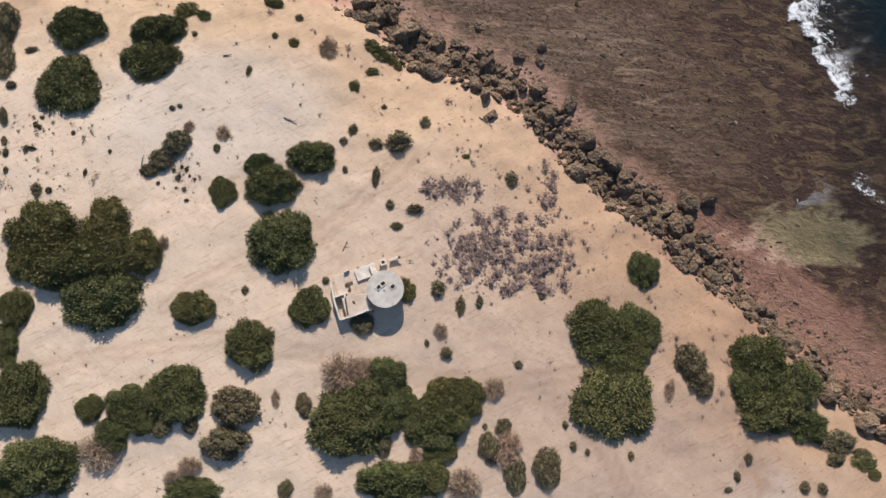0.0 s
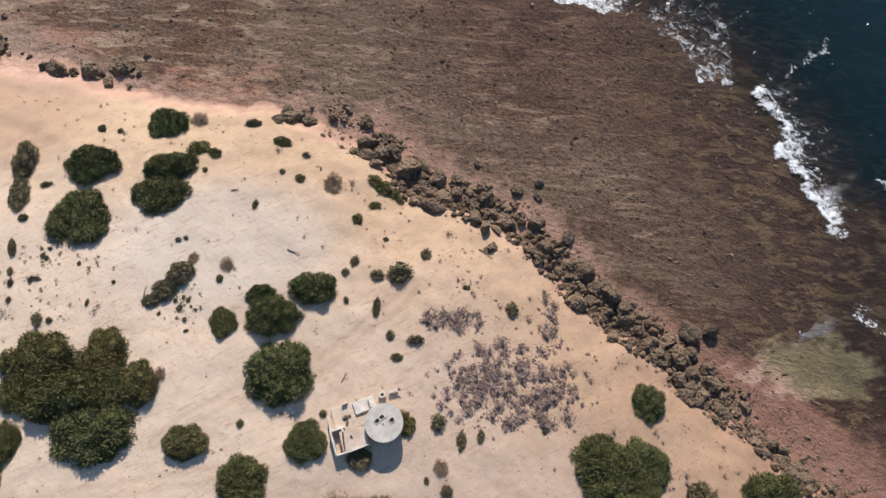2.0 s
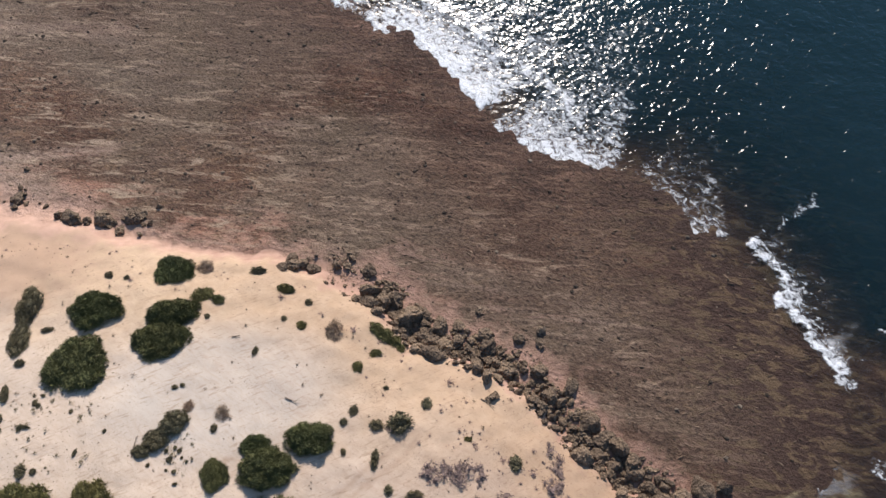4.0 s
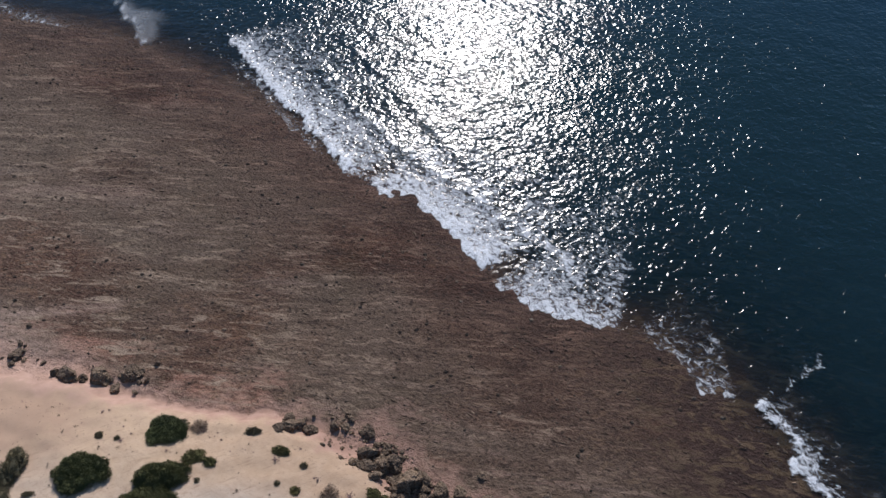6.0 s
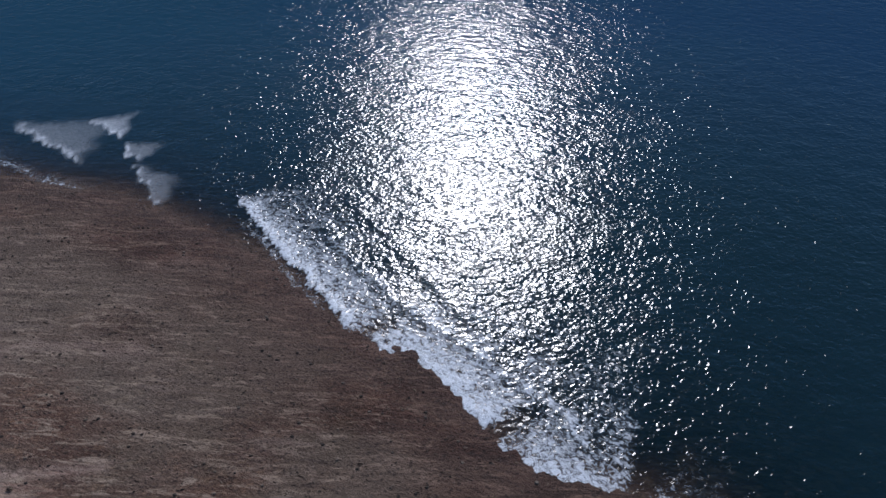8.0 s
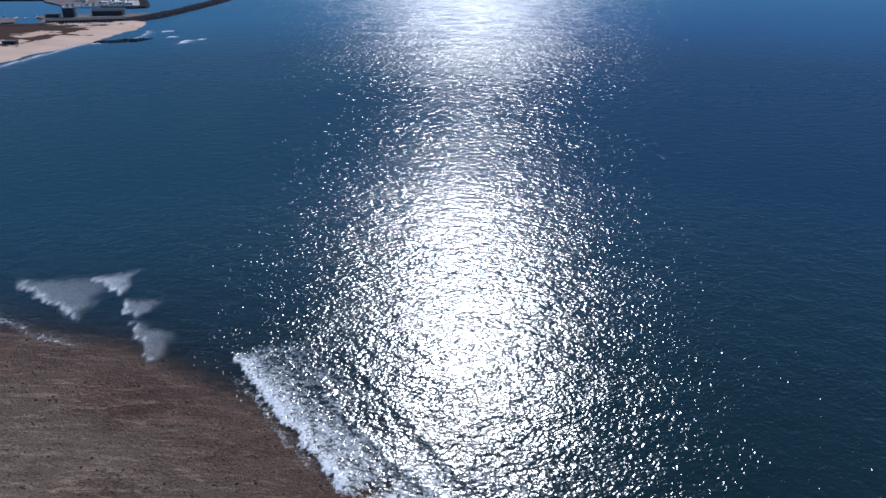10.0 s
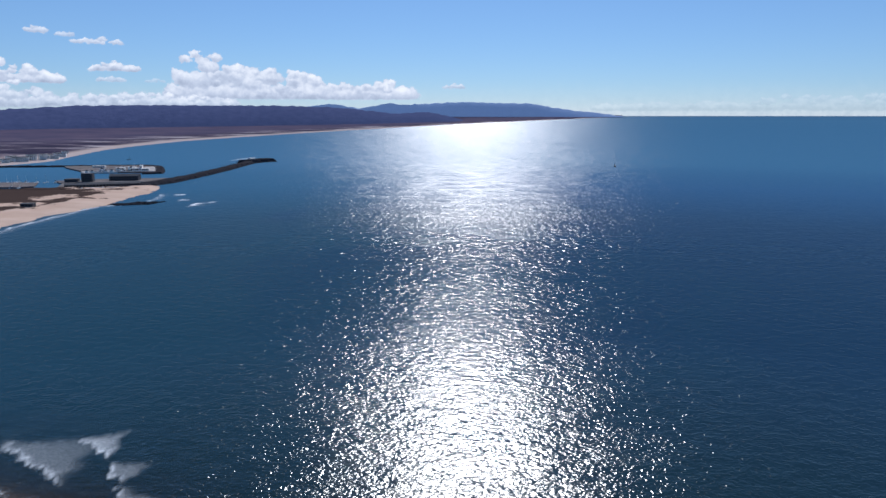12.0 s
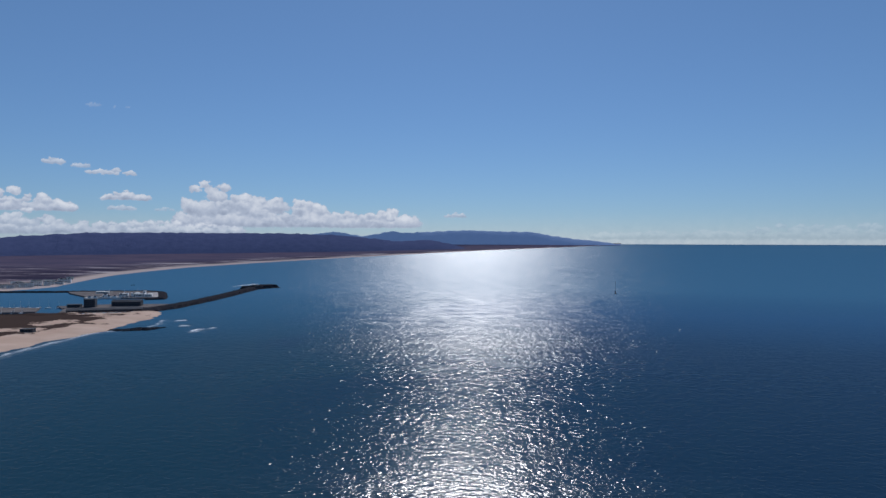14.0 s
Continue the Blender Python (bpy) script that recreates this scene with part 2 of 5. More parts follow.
    weed = M.mix(M.calc("MULTIPLY", M.ramp(shelf, (0.50, 0.0), (0.58, 1.0)), on_shelf), weed, (0.27, 0.220, 0.130))
    foot = M.calc("ADD", inland, M.calc("MULTIPLY", M.calc("SUBTRACT", M.tex(p, 0.35, 5, 0.6), 0.5), 9.0))
    strand_wide = M.ramp(M.calc("DIVIDE", M.calc("SUBTRACT", M.attr("east"), 38.0), 10.0), (0.0, 0.0), (1.0, 1.0))
    beach = M.calc("ADD", foot, M.calc("MULTIPLY", strand_wide, 3.6))
    bare = M.ramp(M.calc("DIVIDE", M.calc("ADD", M.attr("east"), 70.0), 60.0), (0.1, 0.0), (0.25, 1.0), (0.85, 1.0), (1.0, 0.0))
    beach = M.calc("SUBTRACT", beach, M.calc("MULTIPLY", bare, 4.5))
    low = M.mix(M.ramp(M.calc("DIVIDE", M.calc("ADD", beach, 14.0), 10.0), (0.25, 0.0), (0.6, 1.0)), weed, pink)
    col = M.mix(M.ramp(M.calc("DIVIDE", M.calc("ADD", foot, 4.0), 6.0), (0.2, 0.0), (0.7, 1.0)), low, sand)
    east = M.ramp(M.calc("DIVIDE", M.calc("SUBTRACT", M.attr("east"), 30.0), 25.0), (0.0, 1.0), (1.0, 0.92))
    # wet rock by the sea, plus painted shade on the backlit reef behind
    damp_shade = M.ramp(M.calc("DIVIDE", M.calc("ADD", sea, 85.0), 85.0), (0.0, 0.03), (0.45, 0.36), (0.8, 0.62), (1.0, 0.90))
    col = M.mix(M.calc("MULTIPLY", M.calc("MULTIPLY", damp_shade, east), M.calc("SUBTRACT", 1.0, M.calc("MULTIPLY", olive, 0.75))), col, (0.31, 0.200, 0.180), "MULTIPLY")
    M.color(col)
    rough = M.ramp(M.calc("DIVIDE", M.calc("ADD", sea, 12.0), 14.0), (0.0, 0.95), (1.0, 0.85))
    M.put(M.b.inputs["Roughness"], rough)
    on_reef = M.ramp(M.calc("DIVIDE", M.calc("ADD", foot, 10.0), 8.0), (0.2, 1.0), (0.7, 0.0))
    n = M.bump(M.calc("MULTIPLY", M.calc("ADD", s2, specks), on_reef), 0.5)
    n = M.bump(M.calc("ADD", M.calc("MULTIPLY", mid, 0.12), M.calc("MULTIPLY", tracks, 0.16)), 0.3, 0.8, n)
    n = M.bump(M.calc("ADD", grain, wrinkle), 0.045, 1.0, n)
    return M.normal(n).m


def sea_water():
    M = Mat("sea_water")
    p = M.pos()
    depth, foam, dist = M.attr("depth"), M.attr("foam"), M.attr("away")
    wind = M.tex(M.pos((1.0, 0.45, 1), 20), 0.012, 4, 0.6, 1.0)
    gusts = M.tex(M.pos((0.5, 1.0, 1), 8), 0.05, 6, 0.72, 0.8)
    lie = M.pos((1.1, 0.7, 1), 22)
    swell = M.tex(M.pos((0.5, 1.0, 1), 42), 0.15, 2, 0.45, 0.6)
    ripple = M.tex(lie, 1.5, 0, 0.5, 0.5)
    wavelet = M.tex(M.pos((0.85, 1.0, 1), -18), 0.78, 0.6, 0.5, 0.7)
    wave = M.tex(M.pos((0.75, 1.0, 1), 10), 0.11, 2, 0.6, 0.6)
    cross = M.tex(M.pos((0.8, 1.0, 1), 15), 0.27, 0.8, 0.5, 0.6)
    h = M.calc("ADD", M.calc("MULTIPLY", swell, 0.26), M.calc("ADD", M.calc("MULTIPLY", ripple, M.ramp(dist, (0.0, 0.06), (0.12, 0.0))),
               M.calc("MULTIPLY", wavelet, M.ramp(dist, (0.0, 0.38), (0.12, 0.34), (0.30, 0.0)))))
    chop = M.ramp(M.calc("ADD", M.calc("MULTIPLY", wind, 0.5), M.calc("MULTIPLY", gusts, 0.5)), (0.38, 0.70), (0.62, 1.0))
    h = M.calc("ADD", M.calc("MULTIPLY", h, chop), M.calc("ADD", M.calc("MULTIPLY", M.calc("MULTIPLY", wave, 1.15), M.ramp(dist, (0.15, 0.0), (0.32, 0.9), (1.0, 1.3))),
               M.calc("MULTIPLY", cross, M.ramp(dist, (0.0, 0.30), (0.08, 0.36), (0.17, 0.8), (0.35, 0.95), (0.65, 0.3)))))
    n = M.bump(h, 0.90)
    # body colour: grey-green inshore, teal in the bay, lighter blue further out
    tint = M.tex(p, 0.004, 4, 0.55, 0.8)
    side = M.calc("ADD", M.calc("MULTIPLY", M.attr("east"), 0.0016), M.calc("MULTIPLY", M.calc("SUBTRACT", tint, 0.5), 1.2))
    # bay and far tones are lightened: sky reflection painted into the colour
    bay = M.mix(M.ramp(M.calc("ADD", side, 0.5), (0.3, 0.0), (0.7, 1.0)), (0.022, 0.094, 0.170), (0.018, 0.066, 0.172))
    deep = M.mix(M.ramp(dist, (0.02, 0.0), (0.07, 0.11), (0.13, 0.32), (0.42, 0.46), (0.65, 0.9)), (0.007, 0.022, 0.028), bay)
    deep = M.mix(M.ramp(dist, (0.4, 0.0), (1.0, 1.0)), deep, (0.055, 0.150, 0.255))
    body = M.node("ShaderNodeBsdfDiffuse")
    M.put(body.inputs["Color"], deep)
    clear = M.node("ShaderNodeBsdfTransparent")
    clear.inputs["Color"].default_value = (0.97, 0.98, 0.97, 1)
    murk = M.node("ShaderNodeMixShader")
    fac = M.calc("SUBTRACT", 1.0, M.calc("POWER", 2.718, M.calc("MULTIPLY", M.calc("MAXIMUM", M.calc("SUBTRACT", depth, 0.12), 0.0), -0.75)), True)
    M.put(murk.inputs["Fac"], fac)
    M.nt.links.new(clear.outputs[0], murk.inputs[1])
    M.nt.links.new(body.outputs[0], murk.inputs[2])
    gloss = M.node("ShaderNodeBsdfGlossy")
    gloss.distribution = "BECKMANN"
    # waves too fine to be drawn far out go over into roughness
    M.put(gloss.inputs["Roughness"], M.calc("MULTIPLY", M.ramp(dist, (0.0, 0.25), (0.12, 0.235), (0.22, 0.22), (0.40, 0.33), (0.6, 0.37), (1.0, 0.42)), M.ramp(gusts, (0.35, 0.88), (0.65, 1.10))))
    M.put(gloss.inputs["Normal"], n)
    fres = M.node("ShaderNodeFresnel")
    fres.inputs["IOR"].default_value = 1.34
    M.put(fres.inputs["Normal"], n)
    # gloss weight falls with distance to dim the far glitter
    top = M.node("ShaderNodeMixShader")
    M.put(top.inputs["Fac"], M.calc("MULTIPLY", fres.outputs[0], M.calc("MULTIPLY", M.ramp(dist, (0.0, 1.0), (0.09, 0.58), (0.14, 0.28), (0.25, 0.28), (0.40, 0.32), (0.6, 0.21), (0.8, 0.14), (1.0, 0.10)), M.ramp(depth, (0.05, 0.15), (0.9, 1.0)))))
    M.nt.links.new(murk.outputs[0], top.inputs[1])
    M.nt.links.new(gloss.outputs[0], top.inputs[2])
    # foam: lace that thins out behind the crests
    lace = M.tex(M.pos((0.8, 1.0, 1), 35), 0.85, 10, 0.76, 1.1)
    veins = M.cells(M.pos((0.7, 1.0, 1), 35), 1.5)
    web = M.calc("ADD", M.ramp(lace, (0.33, 0.0), (0.67, 0.78)), M.calc("MULTIPLY", veins, 0.26))
    cover = M.ramp(M.calc("SUBTRACT", M.calc("ADD", M.calc("MULTIPLY", foam, 0.95), web), 0.92), (0.0, 0.0), (0.15, 0.4), (0.45, 1.0))
    cover = M.calc("MULTIPLY", cover, M.ramp(foam, (0.03, 0.0), (0.2, 1.0)))
    thin = M.attr("veil")
    veil = M.ramp(M.calc("ADD", lace, M.calc("MULTIPLY", thin, 0.42)), (0.59, 0.0), (0.74, 1.0))
    veil = M.calc("MULTIPLY", veil, M.calc("MULTIPLY", M.ramp(thin, (0.02, 0.0), (0.14, 1.0)), M.ramp(thin, (0.0, 0.45), (0.5, 0.95))))
    cover = M.calc("MAXIMUM", cover, veil)
    cover = M.calc("MAXIMUM", cover, M.calc("MULTIPLY", M.attr("fan"), M.ramp(lace, (0.32, 0.45), (0.60, 0.95))))
    white = M.node("ShaderNodeBsdfDiffuse")
    white.inputs["Color"].default_value = (0.80, 0.82, 0.84, 1)
    M.put(white.inputs["Normal"], M.bump(lace, 0.4))
    out = M.node("ShaderNodeMixShader")
    M.put(out.inputs["Fac"], cover)
    M.nt.links.new(top.outputs[0], out.inputs[1])
    M.nt.links.new(white.outputs[0], out.inputs[2])
    M.nt.links.new(out.outputs[0], M.nt.nodes["Material Output"].inputs["Surface"])
    return M.m


# ---- ground: one sheet from the dunes over the reef to the sea bed ----
def spread(a, b, step, reach, grow=1.18):
    inner = list(np.arange(a, b, step))
    lo, hi, s = a, inner[-1], step
    left, right = [], []
    while lo > -reach:
        s *= grow
        lo -= s
        left.append(lo)
    s = step
    while hi < reach:
        s *= grow
        hi += s
        right.append(hi)
    return np.array(left[::-1] + inner + right)


def build_ground():
    xs = spread(-95, 95, 0.7, 4800)
    ys = np.concatenate([spread(-36, 75, 0.7, 4800)])
    mid = np.arange(75, 210, 1.3)
    ys = np.concatenate([ys[ys < 75], mid, ys[ys > 212]])
    X, Y = np.meshgrid(xs, ys, indexing="ij")
    Z, inland, sea, out = land_height(X, Y)
    pale = np.exp(-(((X + 33) / 17) ** 2 + ((Y - 31) / 10) ** 2)) + np.exp(-(((X + 10) / 6) ** 2 + ((Y - 5) / 3.5) ** 2)) * 0.4 \
        + np.exp(-(((X - 45) / 5) ** 2 + ((Y + 25) / 4) ** 2)) * 0.9
    olive = np.exp(-(((X - 57.5) / 10) ** 2 + ((Y - 11.8) / 4.6) ** 2) * 0.75) + 0.30 * waves2(X, Y * 1.6, 11, 7, 4)
    brown = np.exp(-(((X + 76) / 24) ** 2 + ((Y - 54) / 15) ** 2)) + 0.7 * np.exp(-(((X - 44) / 4) ** 2 + ((Y + 23) / 4) ** 2))
    track = np.zeros(X.shape)
    for line in ([(-75, -12), (-50, -5), (-32, -2.5), (-18, -5)], [(6, -9), (16, -12), (22, -18), (28, -29)], [(-6, -8), (8, -9.5), (20, -8), (30, 0)],
                 [(43, -6), (41, -15), (43, -22), (44, -30)], [(-30, 20), (-20, 14), (-14, 9)], [(-40, 2), (-30, 8), (-18, 12), (-4, 24)]):
        d, _, _ = line_distance(X + 0.6 * waves2(X, Y, 95, 8), Y, line)
        track = np.maximum(track, np.exp(-((d - 0.8) / 0.4) ** 2))
    strand = np.zeros(X.shape)                                                  # bare sand tongues on the reef
    for line, wide in (([(-91, 78.3), (-75, 79.4), (-63, 80.2)], 1.3), ([(-120, 80), (-84, 73), (-74, 67.5)], 5.5), ([(-76, 69), (-70, 65.5), (-60, 63), (-54, 62.5)], 2.6), ([(-104, 109.0), (-86, 113.7), (-67, 111.2)], 1.6)):
        d, _, along = line_distance(X, Y + 1.5 * waves2(X, Y, 97, 14), line)
        strand = np.maximum(strand, np.exp(-(d / wide) ** 2) * (0.55 if 1.5 < wide < 2 else 0.9))
    ob = grid_mesh("ground", np.stack([X, Y, Z], -1), X.shape,
                   {"inland": inland, "sea": sea, "pale": pale, "olive": olive, "east": X, "brown": brown, "track": track, "strand": strand}, sand_and_reef())
    return tagged(ob, "pale dune sand falling to a brown weedy rock reef", "ground", kind="structure")


build_ground()

# ---- sea: flat out to 1.8 km, then lifted gently so that its rim meets the horizon ----
FLAT, RIM, LIFT = 1800.0, 4900.0, 94.0


def sea_level(d):
    return LIFT * (np.maximum(d - FLAT, 0) / (RIM - FLAT)) ** 2


# Breaking waves: line of the crest, reach behind it to seaward, strength.
SURF = [
    ([(-62.8, 180.5), (-53.6, 163.2), (-38.2, 143.1), (-24.7, 123.8), (-18.4, 113)], 4.5, 0.92),
    ([(-20, 114.5), (-10.7, 108.9), (-1.9, 104.6), (5.2, 95.7), (9.5, 88.3)], 8, 0.90),
    ([(5.5, 87), (10.2, 79.3), (18.5, 75.5), (25.4, 72.4), (33, 70.5)], 8, 0.78),
    ([(-34.7, 160.6), (-24, 144), (-11.6, 127.8), (1.8, 114.3)], 1.6, 0.66),
    ([(1.8, 114.3), (13.9, 103.8), (23.6, 92.7), (28.1, 84.1)], 2.8, 0.74),
    ([(31, 72.4), (35.6, 71.2), (41.2, 64.3), (48.4, 54.8)], 2.5, 0.42),
    ([(54.8, 62.6), (57.4, 54.7), (59.2, 46.1), (62.0, 41.0), (63.6, 37.0), (64.6, 32.3)], 3.4, 0.86),
    ([(59, 62.5), (63, 65.5), (67, 67.5), (70.5, 65.5)], 2.0, 0.60),
    ([(73.6, 45), (75.5, 42)], 1.5, 0.7),
    ([(66, 21), (70, 17)], 1.5, 0.6),
    ([(-160, 208), (-127, 187), (-105, 176)], 1.2, 0.6),
]
# Thin milky foam drawn out behind a crest: crest, reach, strength.
VEILS = [
    ([(-160, 208), (-127, 187), (-105, 176)], 3, 0.35),
    ([(-62, 179), (-53, 162.5), (-37.5, 143), (-24, 124), (-17, 113)], 16, 0.52),
    ([(-60, 164), (-47.5, 151), (-38, 135), (-28, 121)], 5, 0.26),
    ([(-17, 113.5), (-6, 110), (3, 99), (9, 88)], 20, 0.58),
    ([(6, 86), (11, 80), (19, 76), (33, 71)], 22, 0.56),
    ([(30, 70.5), (37.3, 64), (46, 61.5), (52, 60.5)], 12, 0.38),
    ([(13.9, 104.3), (23.6, 93.2), (28.5, 84.1)], 2.2, 0.5),
    ([(54.8, 62.6), (57.4, 54.7), (59.2, 46.1), (62.0, 41.0), (64.6, 32.3)], 5, 0.28),
    ([(-398, 1010), (-380, 925), (-386, 880), (-420, 838), (-426, 690), (-416, 560)], 8, 0.55),
    ([(-358, 980), (-373, 973)], 9, 0.8),
    ([(-336, 920), (-343, 908)], 8, 0.8),
    ([(-288, 896), (-307, 878), (-310, 856)], 6, 0.8),
    ([(-485, 1834), (-498, 1770), (-517, 1695)], 9, 0.9),
    ([(-380, 1552), (-405, 1351), (-404, 1136), (-402, 1064)], 5, 0.22),
    ([(-296, 868), (-316, 850)], 9, 0.6),
    ([(-286, 896), (-306, 880)], 8, 0.5),
]
# Fans of foam: the two ends of the crest, the tail behind it, strength at the crest.
FANS = [
    ((-151, 223), (-115, 195), (-114, 229), 0.42),
    ((-124, 226), (-108, 212), (-110, 232), 0.95),
    ((-107, 209), (-98.5, 195.6), (-91.5, 209), 0.55),
    ((-98.5, 195), (-82, 169.5), (-79.5, 186), 0.48),
    ((-99.5, 247.5), (-96, 243), (-93, 242), 0.7),
    ((46.9, 38.6), (49.5, 34.9), (53.6, 36.6), 0.35),
    ((54.7, 21.7), (55.8, 17.1), (64.1, 19.7), 0.38),
    ((62.8, 42.4), (63.9, 38.6), (69.0, 43.2), 0.6),
]


def fan_field(x, y):
    out = np.zeros(x.shape)
    wx, wy = 1.8 * waves2(x, y, 81, 12, 4), 1.8 * waves2(x, y, 82, 12, 4)
    for (ax, ay), (bx, by), (cx, cy), power in FANS:
        det = (by - cy) * (ax - cx) + (cx - bx) * (ay - cy)
        u = ((by - cy) * (x + wx - cx) + (cx - bx) * (y + wy - cy)) / det
        v = ((cy - ay) * (x + wx - cx) + (ax - cx) * (y + wy - cy)) / det
        w = 1 - u - v
        inside = ease(np.minimum(u, v), -0.04, 0.16) * ease(w, -0.03, 0.02)
        out = np.maximum(out, 0.65 * power * inside * (1 - np.clip(w, 0, 1)) ** 0.7 + 0.6 * inside * np.exp(-(w / 0.05) ** 2))
    return np.minimum(out, 1)


def foam_field(x, y, strips, wander, front_width):
    out = np.zeros(x.shape)
    wx, wy = wander * waves2(x, y, 71, 9, 3), wander * waves2(x, y, 72, 9, 3)
    for line, reach, power in strips:
        d, side, along = line_distance(x + wx, y + wy, line)
        total = sum(math.dist(a, b) for a, b in zip(line, line[1:]))
        reach = reach * (1 + 0.45 * waves2(x, y, int(reach * 7), 14, 3))
        behind = np.exp(-d / np.maximum(reach, 0.5))
        front = np.exp(-(d / front_width) ** 2)
        ends = ease(along, -0.1, total * 0.12) * ease(total - along, -0.1, total * 0.12)
        out = np.maximum(out, power * np.where(side > 0, behind, front) * ends)
    return out


def build_sea():
    fine = np.concatenate([np.arange(-42, 42.01, 0.28), np.arange(42.5, 95, 0.5)])
    rest = np.concatenate([np.arange(-180, -42, 3.0), fine, np.arange(97, 180.1, 3.0)])
    az = np.radians(rest)
    rings = [6.0]
    while rings[-1] < RIM:
        rings.append(min(RIM, rings[-1] + max(0.9, rings[-1] * 0.0095)))
    A, D = np.meshgrid(az, np.array(rings), indexing="ij")
    X, Y = D * np.sin(A), D * np.cos(A)
    bed, inland, sea, out = land_height(X, Y)
    near = D < 1950
    foam = np.where(near, foam_field(X, Y, SURF, 2.0, 0.8), 0)
    veil = np.where(near, foam_field(X, Y, VEILS, 0.7, 0.5), 0)
    fan = np.where(near, fan_field(X, Y), 0)
    swell = 0.12 * waves2(X, Y * 1.6, 21, 22, 3) * ease(out, 3, 40) * (1 - ease(D, 300, 600)) + 0.4 * foam * ease(foam, 0.4, 0.9) * ease(out, -2, 3)
    for line, tall in (([(-34.7, 160.6), (-24, 144), (-11.6, 127.8), (1.8, 114.3), (13.9, 103.8), (28.1, 84.1)], 0.16), ([(-29, 175), (-20, 161), (-12.7, 150.4), (-3, 134), (5.7, 118)], 0.14)):
        d, side, _ = line_distance(X + 0.8 * waves2(X, Y, 91, 10), Y, line)
        swell = swell + np.where(near, tall * np.exp(-(d / np.where(side > 0, 3.0, 0.9)) ** 2), 0)
    Z = sea_level(D) + swell + 0.02
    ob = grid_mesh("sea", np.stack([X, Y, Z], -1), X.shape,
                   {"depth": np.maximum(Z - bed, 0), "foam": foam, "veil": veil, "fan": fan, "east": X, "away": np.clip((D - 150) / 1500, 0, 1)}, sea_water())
    return tagged(ob, "glittering blue-green sea with surf breaking on the reef", "sea", kind="structure")


build_sea()


# ---- building blocks ----
def part(name, bm, material, parent=None, label=""):
    """Link a bmesh as one mesh object under a thing or under a part."""
    me = bpy.data.meshes.new(name)
    bm.to_mesh(me)
    bm.free()
    me.materials.append(material)
    ob = new(name, me)
    ob.parent = parent
    if label:
        ob["label"] = label
    return ob


def raw_mesh(name, verts, faces, material, smooth=False):
    me = bpy.data.meshes.new(name)
    me.from_pydata(verts, [], faces)
    me.materials.append(material)
    if smooth:
        me.polygons.foreach_set("use_smooth", [True] * len(me.polygons))
    return me


def holder(name, x, y, z, turn=0.0):
    ob = new(name)
    ob.matrix_basis = pose(x, y, z, 0, 0, turn)
    return ob


# ---- plants ----
def leaf_material(name, dark, light, dry=0.0):
    M = Mat(name, 0.75)
    a = M.mix(M.ramp(M.island(), (0.0, 0.25), (1.0, 0.85)), dark, light)
    b = M.mix(M.ramp(M.tex(M.pos(local=True), 0.5, 3, 0.6), (0.35, 0.0), (0.65, 1.0)), dark, light)
    c = M.mix(0.5, a, b)
    c = M.mix(M.calc("MULTIPLY", M.chance(), 0.45), c, (light[0] * 0.9, light[1] * 0.72, light[2] * 0.7))
    M.color(c)
    M.b.inputs["Specular IOR Level"].default_value = 0.2
    return M.m


def bark_material():
    M = Mat("bark", 0.95)
    g = M.tex(M.pos((3, 3, 0.6), local=True), 3.0, 6, 0.7)
    M.color(M.ramp(g, (0.3, (0.09, 0.065, 0.045)), (0.7, (0.22, 0.17, 0.13))))
    return M.normal(M.bump(g, 0.03)).m


GREEN = leaf_material("juniper_leaves", (0.036, 0.044, 0.018), (0.150, 0.162, 0.066))
PALEGREEN = leaf_material("mastic_leaves", (0.055, 0.058, 0.024), (0.195, 0.185, 0.075))
OLIVE = leaf_material("olive_scrub_leaves", (0.080, 0.072, 0.044), (0.19, 0.170, 0.10))
DRY = leaf_material("dry_twigs", (0.17, 0.12, 0.085), (0.36, 0.27, 0.19))
MAUVE = leaf_material("withered_scrub", (0.105, 0.074, 0.066), (0.275, 0.198, 0.172))
BARK = bark_material()


def lobes_of(rng, height):
    """A crown is a heap of rounded lobes: centre and radius of each, within about unit radius."""
    out = [(Vector((0, 0, 0.05)), 0.60)]
    turn = rng.uniform(0, math.tau)
    count = rng.randint(8, 11)
    for k in range(count):
        a = turn + math.tau * k / count + rng.uniform(-0.25, 0.25)
        r = rng.uniform(0.20, 0.38)
        d = rng.uniform(0.80, 1.04) - r
        out.append((Vector((math.cos(a) * d, math.sin(a) * d, rng.uniform(0.0, 0.14))), r))
    for k in range(11):
        a, d = turn + 2.4 * k + rng.uniform(-0.3, 0.3), 0.68 * math.sqrt((k + rng.random()) / 11)
        out.append((Vector((math.cos(a) * d, math.sin(a) * d, rng.uniform(0.28, 0.46) * (1 - 0.6 * d * d))), rng.uniform(0.17, 0.29)))
    return [(Vector((c.x, c.y, c.z * height / 0.55)), r) for c, r in out]


